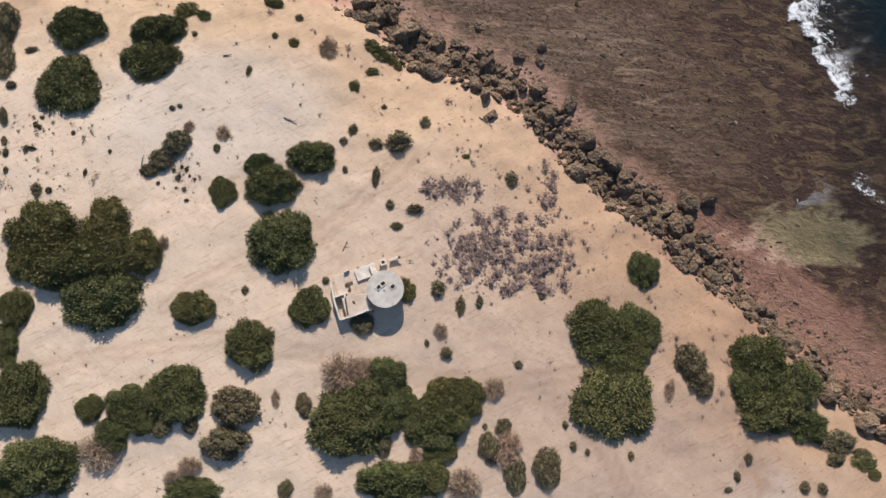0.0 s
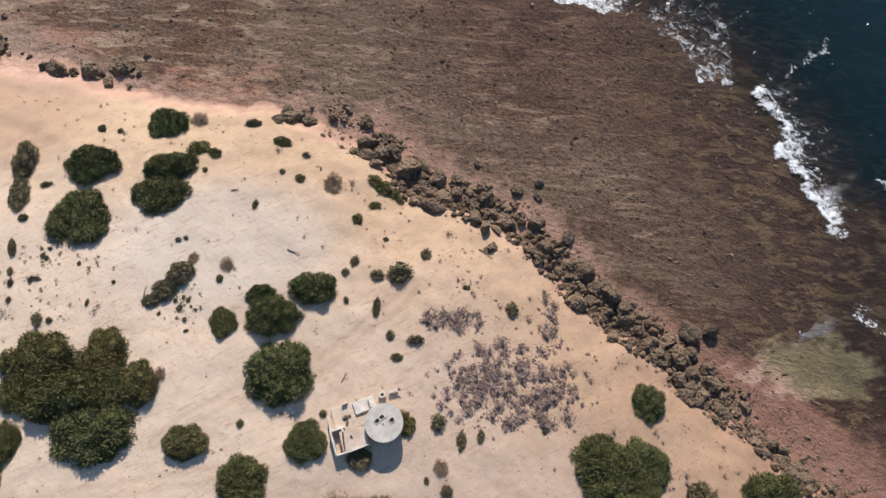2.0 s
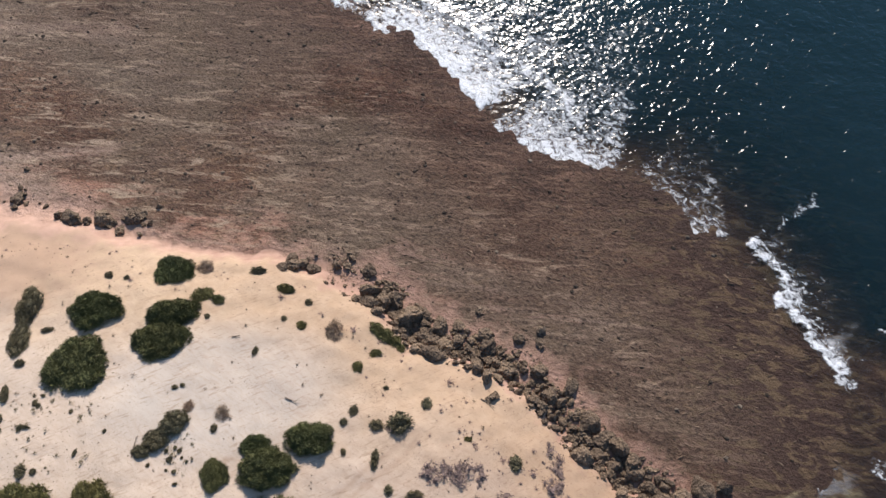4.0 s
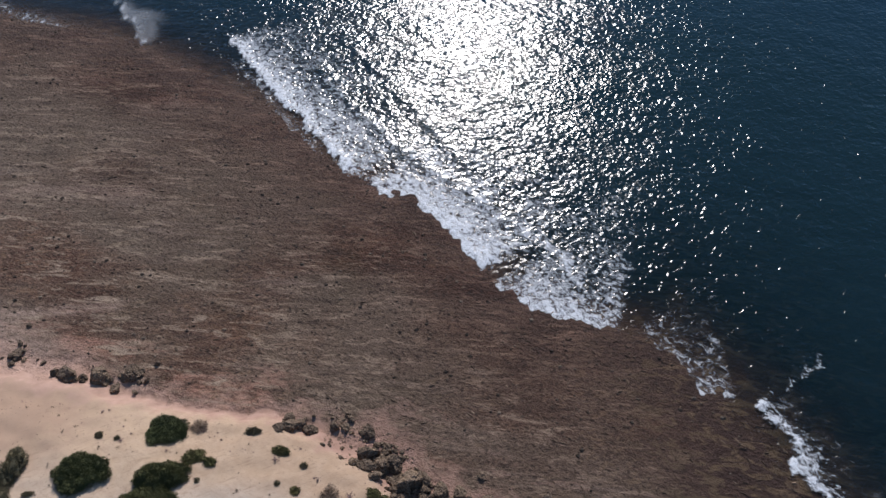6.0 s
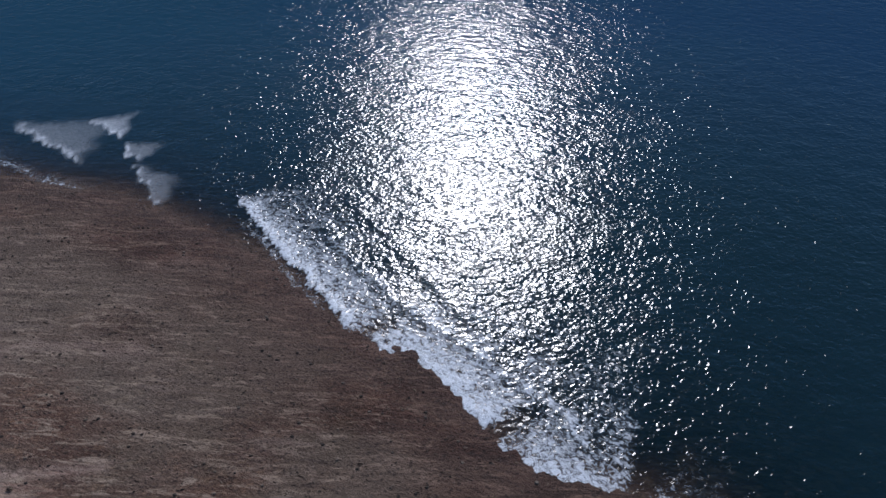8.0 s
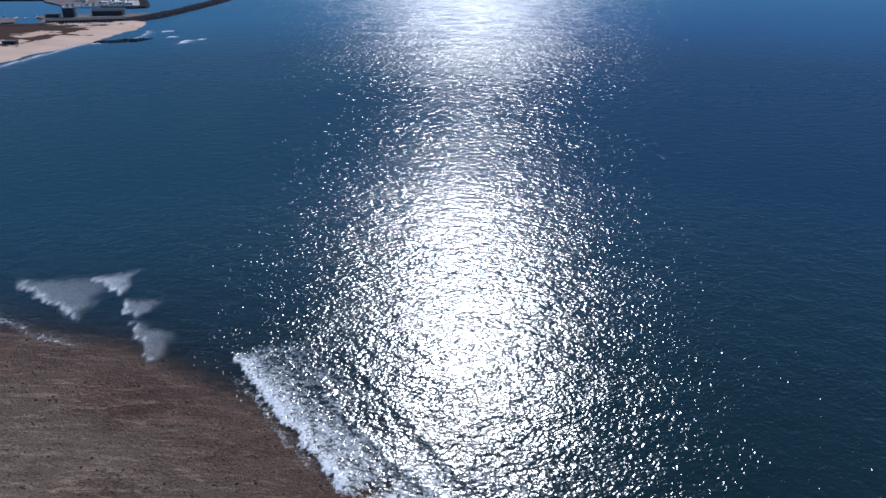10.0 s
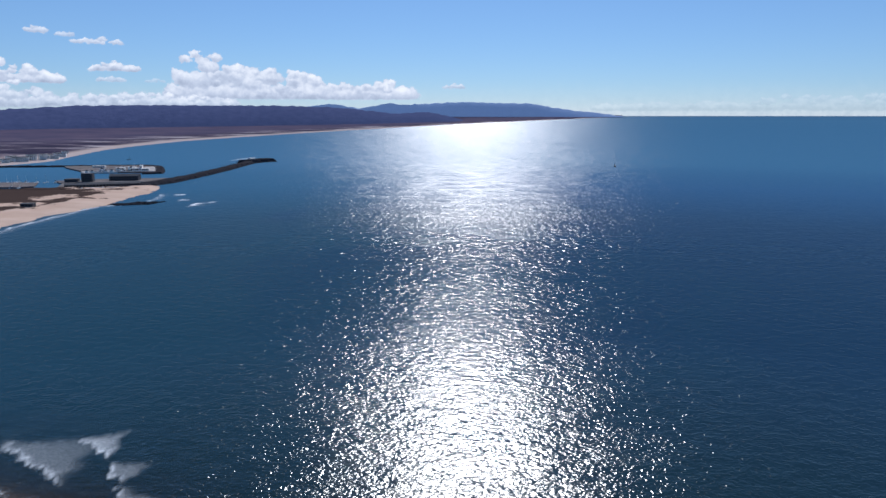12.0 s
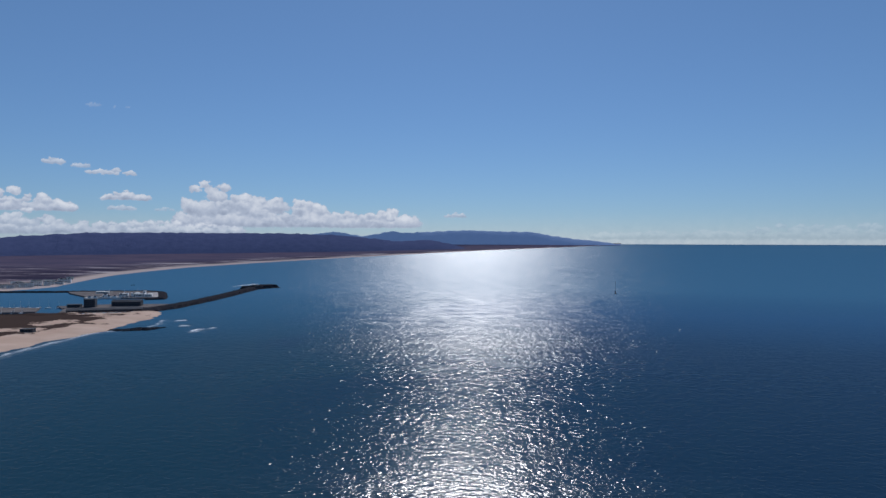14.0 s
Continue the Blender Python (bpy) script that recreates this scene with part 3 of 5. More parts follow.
def crown_mesh(seed, leaves, size, height, material, droop=0.3):
    """Many small sprigs over a heap of lobes round a dark heart."""
    rng = random.Random(seed)
    lobes = lobes_of(rng, height)
    weights = [r * r for _, r in lobes]
    verts, faces = [], []
    made = 0
    while made < leaves:
        c, r = rng.choices(lobes, weights)[0]
        a, up = rng.uniform(0, math.tau), rng.uniform(-0.25, 1.0)
        flat = math.sqrt(1 - up * up)
        w = Vector((math.cos(a) * flat, math.sin(a) * flat, up))
        p = c + Vector((w.x * r, w.y * r, w.z * r * height * 1.15))
        k = 1 / (height * 1.15)
        if p.z < 0.02 or any(Vector((p.x - o.x, p.y - o.y, (p.z - o.z) * k)).length < q * 0.92 for o, q in lobes if q != r):
            continue
        made += 1
        p = p + w * rng.choice((rng.uniform(-0.06, 0.03), rng.uniform(-0.02, 0.09)))
        out = Vector((w.x, w.y, w.z + 0.35)).normalized()
        side = out.cross(Vector((rng.uniform(-1, 1), rng.uniform(-1, 1), rng.uniform(-1, 1)))).normalized()
        tip = (out * 0.75 + side.cross(out) * rng.uniform(-0.9, 0.9) + Vector((0, 0, -droop * rng.random()))).normalized()
        s = size * rng.uniform(0.6, 1.3)
        i = len(verts)
        lift = out * s * 0.25
        verts += [p - side * s * 0.26, p + tip * s * 0.70 - side * s * 0.24 + lift, p + tip * s * 1.65, p + tip * s * 0.65 + side * s * 0.26 + lift,
                  p + side * s * 0.26, p + tip * s * 0.55 - lift * 0.4]
        faces += [(i, i + 5, i + 1), (i + 1, i + 5, i + 2), (i + 2, i + 5, i + 3), (i + 3, i + 5, i + 4)]
    bm = bmesh.new()
    bmesh.ops.create_icosphere(bm, subdivisions=2, radius=1.0)
    ball = [v.co.copy() for v in bm.verts]
    tris = [tuple(v.index for v in f.verts) for f in bm.faces]
    bm.free()
    for c, r in lobes:
        base = len(verts)
        for w in ball:
            q = r * (0.86 + 0.12 * noise.noise(w * 4 + c * 9))
            verts.append(Vector((c.x + w.x * q, c.y + w.y * q, max(0.0, c.z + w.z * q * height * 1.15))))
        faces += [tuple(base + k for k in f) for f in tris]
    return raw_mesh("crown", verts, faces, material)


def limb(verts, faces, a, b, ra, rb, n=5):
    ax = (b - a).normalized()
    u = ax.orthogonal().normalized()
    w = ax.cross(u)
    i = len(verts)
    for p, r in ((a, ra), (b, rb)):
        for k in range(n):
            t = math.tau * k / n
            verts.append(p + (u * math.cos(t) + w * math.sin(t)) * r)
    for k in range(n):
        j = (k + 1) % n
        faces.append((i + k, i + j, i + n + j, i + n + k))
    faces.append(tuple(i + n + k for k in range(n)))


def trunk_mesh(seed, height):
    rng = random.Random(seed)
    verts, faces = [], []
    fork = Vector((0, 0, 0.22 * height))
    limb(verts, faces, Vector((0, 0, -0.08)), fork, 0.055, 0.045, 7)
    for k in range(7):
        a = math.tau * k / 7 + rng.uniform(-0.3, 0.3)
        mid = fork + Vector((math.cos(a) * 0.35, math.sin(a) * 0.35, 0.22 * height))
        end = Vector((math.cos(a + 0.2) * 0.72, math.sin(a + 0.2) * 0.72, height * rng.uniform(0.4, 0.75)))
        limb(verts, faces, fork, mid, 0.035, 0.024)
        limb(verts, faces, mid, end, 0.024, 0.008)
    return raw_mesh("trunk", verts, faces, BARK)


def twig_mesh(seed, count, height, material):
    """A bare, dry shrub: forked twigs fanning out from the root."""
    rng = random.Random(seed)
    verts, faces = [], []
    for _ in range(count):
        a = rng.uniform(0, math.tau)
        r = math.sqrt(rng.random())
        root = Vector((math.cos(a), math.sin(a), 0)) * 0.28 * rng.random()
        end = Vector((math.cos(a) * r, math.sin(a) * r, height * (1.05 - 0.65 * r * r) * rng.uniform(0.6, 1.05)))
        mid = root.lerp(end, 0.55) + Vector((rng.uniform(-.1, .1), rng.uniform(-.1, .1), 0.12 * height))
        limb(verts, faces, root, mid, 0.022, 0.016, 3)
        limb(verts, faces, mid, end, 0.016, 0.007, 3)
        for _ in range(4):
            q = mid.lerp(end, rng.uniform(0.1, 0.95))
            e = q + Vector((rng.uniform(-.2, .2), rng.uniform(-.2, .2), rng.uniform(-0.02, 0.16)))
            limb(verts, faces, q, e, 0.012, 0.006, 3)
    return raw_mesh("twigs", verts, faces, material)


def plant(name, meshes, label, category, group):
    ob = holder(name, 0, 0, -400)
    for kind, me in meshes:
        o = new(kind, me)
        o.parent = ob
    return tagged(ob, label, category, group)


JUNIPERS = [plant("juniper_bush", [("trunk", trunk_mesh(s, h)), ("crown", crown_mesh(s, 10000, 0.052, h, GREEN, 0.8))],
                  "dense rounded dark green juniper bush on dune sand", "bush", "junipers on the dune")
            for s, h in ((11, 0.50), (12, 0.58), (13, 0.46), (14, 0.54), (15, 0.62))]
MASTICS = [plant("mastic_bush", [("trunk", trunk_mesh(s, h)), ("crown", crown_mesh(s, 8500, 0.056, h, PALEGREEN, 0.3))],
                 "spreading olive-green mastic bush on dune sand", "bush", "mastic bushes on the dune")
           for s, h in ((51, 0.52), (52, 0.46), (53, 0.58))]
LOWS = [plant("creeping_shrub", [("crown", crown_mesh(s, 1600, 0.10, h, PALEGREEN, 0.1))], "low creeping green shrub at the dune edge", "shrub", "creeping shrubs on the dune")
        for s, h in ((61, 0.42), (62, 0.36))]
SCRUBS = [plant("scrub_bush", [("trunk", trunk_mesh(s, h)), ("crown", crown_mesh(s, 3000, 0.075, h, OLIVE, 0.2))],
                "loose grey-green coastal scrub bush on sand", "bush", "scrub on the dune")
          for s, h in ((21, 0.62), (22, 0.5))]
DRIES = [plant("dry_shrub", [("branchwork", twig_mesh(s, 190, 0.6, DRY))], "dry leafless brown shrub on sand", "shrub", "dry shrubs on the dune")
         for s in (31, 32, 33)]
SMALLS = [plant("small_shrub", [("crown", crown_mesh(s, 500, 0.17, 0.6, OLIVE, 0.1))], "small low olive-brown shrub on bare sand", "shrub",
                "small shrubs on the dune") for s in (41, 42)]


def set_plants(kinds, places, seed, fit=1.03, sink=0.06):
    """Copies of the kinds, quarter-turned and drawn out to the half widths given."""
    rng = random.Random(seed)
    for k, (x, y, rx, ry) in enumerate(places):
        r = math.sqrt(rx * ry)
        q = rng.randrange(4)
        a, b = (rx, ry) if q % 2 == 0 else (ry, rx)
        m = pose(x, y, ground_at(x, y) - sink * r, 0, 0, 90 * q + rng.uniform(-14, 14))
        copy_thing(kinds[(k + rng.randrange(2)) % len(kinds)], m @ Matrix.Diagonal((a * fit, b * fit, min(r, 4.6) * rng.uniform(0.85, 1.1), 1)))


# Centre and half widths along x and y of each plant.
JUNIPERS_WEST = [
    (-62.1, -3.1, 2.07, 3.49), (-60.9, 2.0, 2.51, 2.88), (-60.7, -22.4, 3.17, 3.06), (-59.7, -10.1, 4.01, 4.81), (-56.3, -20.0, 5.79, 4.09), (-55.2, 34.8, 4.87, 4.62),
    (-54.9, 43.9, 4.08, 3.36), (-49.7, -12.1, 1.99, 1.93), (-48.4, 3.2, 6.07, 4.62), (-46.4, -15.6, 2.33, 2.62), (-44.5, 51.7, 3.27, 3.17), (-44.1, -11.9, 3.18, 3.09),
    (-43.4, 38.7, 4.49, 3.28), (-42.5, 43.3, 4.23, 2.84), (-37.7, -10.3, 4.69, 4.02), (-35.1, -23.7, 4.17, 1.94), (-31.8, 18.3, 1.96, 2.34), (-27.4, -3.6, 3.59, 3.55),
    (-26.8, 22.6, 2.2, 1.62), (-24.8, 19.5, 4.03, 3.09),
]
JUNIPERS_EAST = [
    (-23.0, 11.0, 4.82, 4.91), (-19.0, 23.5, 3.57, 2.65), (-18.9, 1.5, 2.89, 2.89), (-13.6, -14.6, 5.6, 4.59), (-8.8, -13.1, 3.78, 3.23), (-8.3, -8.6, 3.03, 3.16),
    (-6.8, -22.6, 5.11, 2.85), (-5.6, -11.9, 1.9, 2.17), (-1.8, -22.0, 2.5, 2.74), (-1.7, -14.5, 3.93, 4.0), (-0.6, -18.6, 2.59, 1.68), (22.2, -2.5, 4.8, 4.36),
    (27.1, -5.5, 3.11, 2.73), (28.2, -2.2, 3.62, 3.75), (29.7, 6.5, 2.54, 2.86), (46.1, -7.3, 4.07, 4.21), (46.6, -13.8, 5.54, 3.24), (50.3, -10.6, 4.47, 3.95),
    (52.3, -16.4, 3.19, 2.52),
]
PALE_GREEN_PLACES = [
    (-59.4, 9.2, 2.86, 3.41), (-57.3, 13.2, 5.26, 4.05), (-52.9, 8.1, 6.17, 3.54), (-48.4, 14.0, 3.42, 3.79), (-47.0, 9.5, 3.29, 3.26), (-42.8, 9.9, 2.82, 3.26),
    (-35.4, 1.7, 3.13, 2.47), (-5.2, 3.8, 1.29, 1.62), (-0.1, -10.9, 2.85, 2.34), (3.3, -11.1, 2.7, 2.65), (23.6, -12.4, 5.91, 5.25),
]
SCRUBS_WEST = [
    (-65.3, 44.6, 1.83, 3.61), (-65.0, 38.4, 1.68, 3.14), (-64.3, 30.2, 0.63, 1.42), (-42.7, 21.7, 1.38, 1.0), (-40.8, 23.3, 1.97, 1.69), (-39.7, -14.9, 1.56, 1.39),
    (-38.8, 25.8, 2.21, 1.91), (-35.5, -14.5, 1.19, 1.39), (-30.5, -17.1, 3.29, 2.46), (-29.1, -12.2, 3.48, 2.77), (-22.1, -23.4, 1.19, 1.36), (-19.8, -12.1, 1.18, 1.72),
]
SCRUBS_EAST = [
    (-11.7, -0.8, 1.82, 1.59), (-8.5, -17.8, 1.1, 1.62), (6.2, -18.3, 1.58, 2.14), (8.2, -15.4, 1.18, 1.16), (9.7, -22.0, 1.57, 2.77), (14.1, -21.1, 1.98, 2.86),
    (35.5, -7.1, 2.43, 2.72), (36.8, -9.5, 2.06, 2.21), (56.2, -21.1, 1.53, 1.08), (56.7, -18.7, 3.08, 1.84), (60.4, -20.5, 1.36, 0.89),
]
DRY_PLACES = [
    (-48.0, -18.0, 3.23, 2.92), (-39.9, 11.2, 0.82, 1.15), (-39.7, 53.0, 1.67, 1.5), (-37.8, -21.7, 1.55, 1.14), (-37.1, 28.4, 0.93, 1.02), (-35.5, -20.2, 1.89, 1.39),
    (-32.0, 27.3, 1.23, 1.29), (-23.7, -11.1, 0.72, 1.41), (-17.1, 41.1, 1.62, 2.09), (-16.8, -23.8, 1.39, 1.49), (-14.3, -7.7, 3.31, 3.14), (-11.6, -7.3, 1.91, 2.06),
    (-5.8, 5.0, 0.81, 1.14), (-4.1, -19.2, 1.02, 1.67), (-0.4, -1.9, 1.12, 1.36), (2.5, -23.1, 2.67, 2.44), (7.0, -10.1, 1.75, 1.72), (8.7, -18.3, 2.04, 2.9),
    (32.2, -10.7, 0.84, 1.88),
]
LOW_GREEN_PLACES = [
    (-38.6, 46.9, 1.83, 1.64), (-36.0, 46.2, 1.18, 0.85), (-25.8, 48.6, 1.48, 0.99), (-25.6, 48.6, 1.4, 0.79), (-22.3, 41.8, 0.83, 0.85), (-13.1, 35.0, 0.92, 0.94),
    (-10.8, 37.5, 1.29, 0.79), (-10.8, 41.9, 1.27, 1.13), (-9.4, 40.8, 1.52, 1.33), (-7.8, 39.7, 1.27, 1.21), (-6.7, 38.7, 0.77, 0.85), (3.6, 23.8, 0.68, 0.45),
    (60.4, -21.6, 2.11, 1.19), (61.8, -23.4, 1.05, 0.9),
]
SMALLS_WEST = [
    (-63.6, 35.0, 0.86, 0.72), (-61.4, 40.7, 1.0, 0.55), (-58.6, 19.1, 0.85, 1.09), (-56.9, 19.0, 0.55, 0.5), (-54.7, 50.8, 0.72, 0.82), (-51.8, 50.5, 0.54, 0.56),
    (-42.6, 53.3, 1.29, 1.34), (-39.7, 31.3, 0.5, 0.42), (-38.6, 31.6, 0.41, 0.33), (-37.1, 43.1, 0.44, 0.57), (-32.9, 25.1, 0.59, 0.69), (-30.7, 52.2, 1.5, 0.86),
    (-28.7, 37.1, 0.5, 0.84), (-28.3, 4.2, 0.57, 0.65), (-25.1, 42.9, 0.51, 0.55), (-21.7, 46.2, 0.72, 0.63),
]
SMALLS_MIDDLE = [
    (-16.8, 5.4, 0.57, 0.65), (-14.5, 26.2, 0.67, 0.62), (-14.2, 21.8, 0.4, 0.61), (-13.1, 27.9, 0.76, 0.99), (-9.7, 20.8, 0.66, 1.56), (-9.7, 25.7, 1.17, 0.9),
    (-8.6, 31.7, 0.51, 0.46), (-7.6, 16.5, 0.66, 0.85), (-6.6, 13.3, 0.98, 0.6), (-6.4, 25.9, 2.02, 1.76), (-3.9, 15.8, 1.32, 0.77), (-2.4, -3.6, 0.4, 0.56),
    (-2.4, 29.1, 0.85, 1.16), (-0.7, 4.0, 1.13, 1.3), (0.4, -5.0, 0.88, 0.95), (2.5, 1.7, 0.73, 1.46),
]
SMALLS_EAST = [
    (5.2, 2.1, 0.57, 0.98), (5.7, -15.3, 0.4, 0.47), (10.4, 20.4, 1.03, 1.25), (10.6, -6.8, 0.64, 0.63), (14.2, 2.7, 0.41, 0.49), (17.0, -15.3, 0.47, 0.62),
    (18.0, -18.2, 0.48, 0.78), (20.0, -19.0, 0.39, 0.54), (26.1, -19.7, 0.49, 0.68), (39.8, -24.6, 0.62, 0.46), (41.2, -22.9, 0.51, 0.91), (43.1, -20.4, 0.71, 0.76),
    (50.9, -24.5, 0.77, 0.91), (53.5, -24.8, 0.74, 0.9),
]
DARK_SPOTS = [
    (-63.9, 26.4, 0.47, 0.78), (-63.6, 24.7, 0.47, 0.67), (-63.4, 22.1, 0.42, 0.51), (-60.7, 25.1, 0.4, 0.6), (-59.9, 25.3, 0.83, 0.34), (-59.6, 28.9, 0.39, 0.53),
    (-59.0, 28.5, 0.39, 0.44), (-58.7, 30.0, 0.34, 0.26), (-54.0, 27.6, 0.33, 0.42), (-51.9, 21.6, 0.32, 0.6), (-48.4, 24.7, 0.32, 0.34), (-41.3, 19.9, 0.33, 0.34),
    (-39.1, 21.9, 0.35, 0.34), (-38.6, 19.2, 0.26, 0.25), (-38.4, 20.7, 0.5, 0.5), (-37.9, 22.3, 0.33, 0.34), (-37.5, 19.0, 0.32, 0.33), (-37.2, 21.9, 0.34, 0.42),
    (-37.0, 17.3, 0.39, 0.25), (-36.7, 20.9, 0.25, 0.26), (-35.9, 20.4, 0.25, 0.25),
]
# bushes that close the gaps within the thickets
THICKET_FILL = [(48.0, -11.1, 4.08, 3.8), (43.8, -10.9, 2.78, 3.17), (25.6, -7.7, 3.3, 2.36), (44.8, -6.9, 3.14, 3.23), (-11.5, -11.9, 3.94, 3.5), (0.3, -13.6, 3.55, 3.5), (-42.0, -13.8, 2.35, 2.29)]
set_plants(JUNIPERS, JUNIPERS_WEST + JUNIPERS_EAST + THICKET_FILL, 1)
set_plants(MASTICS, PALE_GREEN_PLACES, 2)
set_plants(SCRUBS, SCRUBS_WEST + SCRUBS_EAST, 5)
set_plants(DRIES, DRY_PLACES, 6, 1.05)
set_plants(LOWS, LOW_GREEN_PLACES, 8)
set_plants(SMALLS, SMALLS_WEST + SMALLS_MIDDLE + SMALLS_EAST + DARK_SPOTS, 7, 0.95)
for src in JUNIPERS + MASTICS + SCRUBS + DRIES + LOWS + SMALLS:
    for o in list(src.children):
        bpy.data.objects.remove(o)
    bpy.data.objects.remove(src)


# ---- boulders at the foot of the bank ----
def rock_material():
    M = Mat("weathered_rock", 0.95)
    p = M.pos()
    a = M.tex(p, 0.8, 6, 0.65)
    b = M.tex(p, 4.5, 8, 0.75)
    c = M.ramp(b, (0.40, (0.045, 0.030, 0.021)), (0.50, (0.185, 0.130, 0.088)), (0.62, (0.37, 0.275, 0.195)))
    c = M.mix(M.ramp(a, (0.40, 0.0), (0.65, 0.6)), c, (0.27, 0.185, 0.115))
    c = M.mix(M.calc("MULTIPLY", M.chance(), 0.6), c, (0.060, 0.042, 0.032))
    M.color(c)
    n = M.bump(b, 0.30)
    return M.normal(M.bump(M.cells(p, 2.0), 0.35, 0.8, n)).m


ROCK = rock_material()


def rock_mesh(seed, flat, detail=3, name="boulder"):
    rng = random.Random(seed)
    bm = bmesh.new()
    bmesh.ops.create_icosphere(bm, subdivisions=detail, radius=1.0)
    off = Vector((seed * 3.1, seed * 1.7, 0))
    cuts = [(Vector((rng.uniform(-1, 1), rng.uniform(-1, 1), rng.uniform(-0.4, 1))).normalized(), rng.uniform(0.45, 0.80)) for _ in range(12)]
    for v in bm.verts:
        w = v.co.copy()
        for n, d in cuts:
            over = w.dot(n) - d
            if over > 0:
                w -= n * over * 0.97
        w *= 1 + 0.26 * noise.noise(v.co * 1.7 + off) + 0.16 * noise.noise(v.co * 4.2 + off) + 0.06 * noise.noise(v.co * 9 + off)
        v.co = Vector((w.x, w.y * rng.uniform(0.98, 1.02), w.z * flat))
    me = bpy.data.meshes.new(name)
    bm.to_mesh(me)
    bm.free()
    me.materials.append(ROCK)
    return me


ROCKS = [rock_mesh(s, f) for s, f in ((1, 0.8), (2, 0.62), (3, 0.9), (4, 0.7), (5, 0.55), (6, 0.75), (7, 0.85), (8, 0.5))]


def boulder(x, y, r, k, rng, lift=0.38):
    ob = new("boulder", ROCKS[k % len(ROCKS)])
    ob.matrix_basis = pose(x, y, ground_at(x, y) + r * lift, rng.uniform(-18, 18), rng.uniform(-18, 18), rng.uniform(0, 360)) \
        @ Matrix.Diagonal((r * rng.uniform(0.9, 1.3), r * rng.uniform(0.75, 1.05), r * rng.uniform(0.8, 1.1), 1))
    return tagged(ob, "weathered brown-grey boulder at the foot of the sand bank", "boulder", "boulders along the shore")


# Large single blocks first: place and radius.
BLOCKS = [(-10.2, 47.6, 2.2), (-5.4, 45.6, 2.6), (-7.6, 48.6, 1.7), (-3.6, 41.6, 1.5), (2.5, 41.0, 1.5), (7.2, 42.3, 1.5), (16.3, 43.0, 1.0),
          (16.0, 40.6, 1.1), (12.5, 41.5, 1.2), (20.3, 33.0, 1.7), (26.8, 23.9, 2.0), (28.8, 19.6, 1.7), (38.6, 17.4, 2.0), (36.8, 13.5, 2.2),
          (41.5, 17.8, 1.7), (37.5, 8.8, 2.0), (40.5, 11.8, 1.8), (-66.2, 64.2, 2.2), (-60.4, 64.3, 2.4), (-55.6, 64.5, 1.8), (-26.0, 56.5, 1.4),
          (-24.0, 55.0, 1.3), (-18.3, 55.0, 1.0), (-12.4, 53.8, 1.5), (6.2, 46.6, 0.9)]
BLOCKS += [(45.8, 3.1, 1.0), (48.7, 0.6, 1.4), (50.6, -0.2, 1.1), (52.5, -4.1, 1.7), (54.7, -7.5, 1.4), (56.6, -12.5, 2.0), (59.7, -13.5, 1.9), (62.1, -16.1, 2.2),
           (65.0, -18.0, 2.0), (63.9, -12.5, 1.2), (40.9, 10.2, 1.9), (38.6, 8.0, 1.7), (42.5, 7.5, 1.4), (38.0, 14.2, 1.9), (34.9, 13.8, 1.7)]
rng = random.Random(77)
taken = []
for k, (x, y, r) in enumerate(BLOCKS):
    boulder(x, y, r, k, rng)
    taken.append((x, y, r))
for x, y, lx, ly, turn in ((-6.7, 44.4, 3.0, 1.25, -32), (-12.4, 47.2, 2.4, 1.4, -12), (-8.6, 48.4, 1.9, 1.2, -20)):
    ob = new("rock_slab", rock_mesh(int(lx * 37), 0.45))
    ob.matrix_basis = pose(x, y, ground_at(x, y) + 1.0, 6, -8, turn) @ Matrix.Diagonal((lx, ly, 1.4, 1))
    tagged(ob, "long tilted ochre-brown rock slab on the boulders", "rock", "rock slabs on the shore")
    taken.append((x, y, ly * 1.2))
EDGE_NEAR = [q for q in EDGE if -20 < q[0] < 70]
tries, small = 0, []
while len(taken) < 400 and tries < 14000:
    tries += 1
    i = rng.randrange(len(EDGE_NEAR) - 1)
    (ax, ay), (bx, by) = EDGE_NEAR[i], EDGE_NEAR[i + 1]
    u = rng.random()
    nx, ny = -(by - ay), bx - ax
    n = math.hypot(nx, ny)
    narrow = 0.55 if ax > 42 else 1.0
    off = rng.triangular(0.8, 8.2 * narrow, 3.0)
    x, y = ax + u * (bx - ax) + nx / n * off, ay + u * (by - ay) + ny / n * off
    r = min(2.1, 0.60 + rng.expovariate(1.5))
    if off > 7:
        r *= 0.6
    if any(math.hypot(x - q[0], y - q[1]) < 0.50 * (r + q[2]) for q in taken):
        continue
    taken.append((x, y, r))
    if len(taken) <= 250 or r > 1.1:
        boulder(x, y, r, tries, rng)
    else:
        small.append((x, y, ground_at(x, y), r * 0.9))
for cx, cy, wide, count in ((-76.5, 68.5, 2.6, 14), (-66.4, 64.0, 1.3, 5), (-60.2, 63.8, 1.7, 9), (-55.2, 63.2, 1.8, 10), (-24.5, 55.2, 1.6, 9), (-17.5, 55.5, 2.2, 4)):
    for _ in range(count):
        boulder(cx + rng.gauss(0, wide), cy + rng.gauss(0, 0.8 * wide), 0.35 + rng.expovariate(2.6), rng.randrange(8), rng)


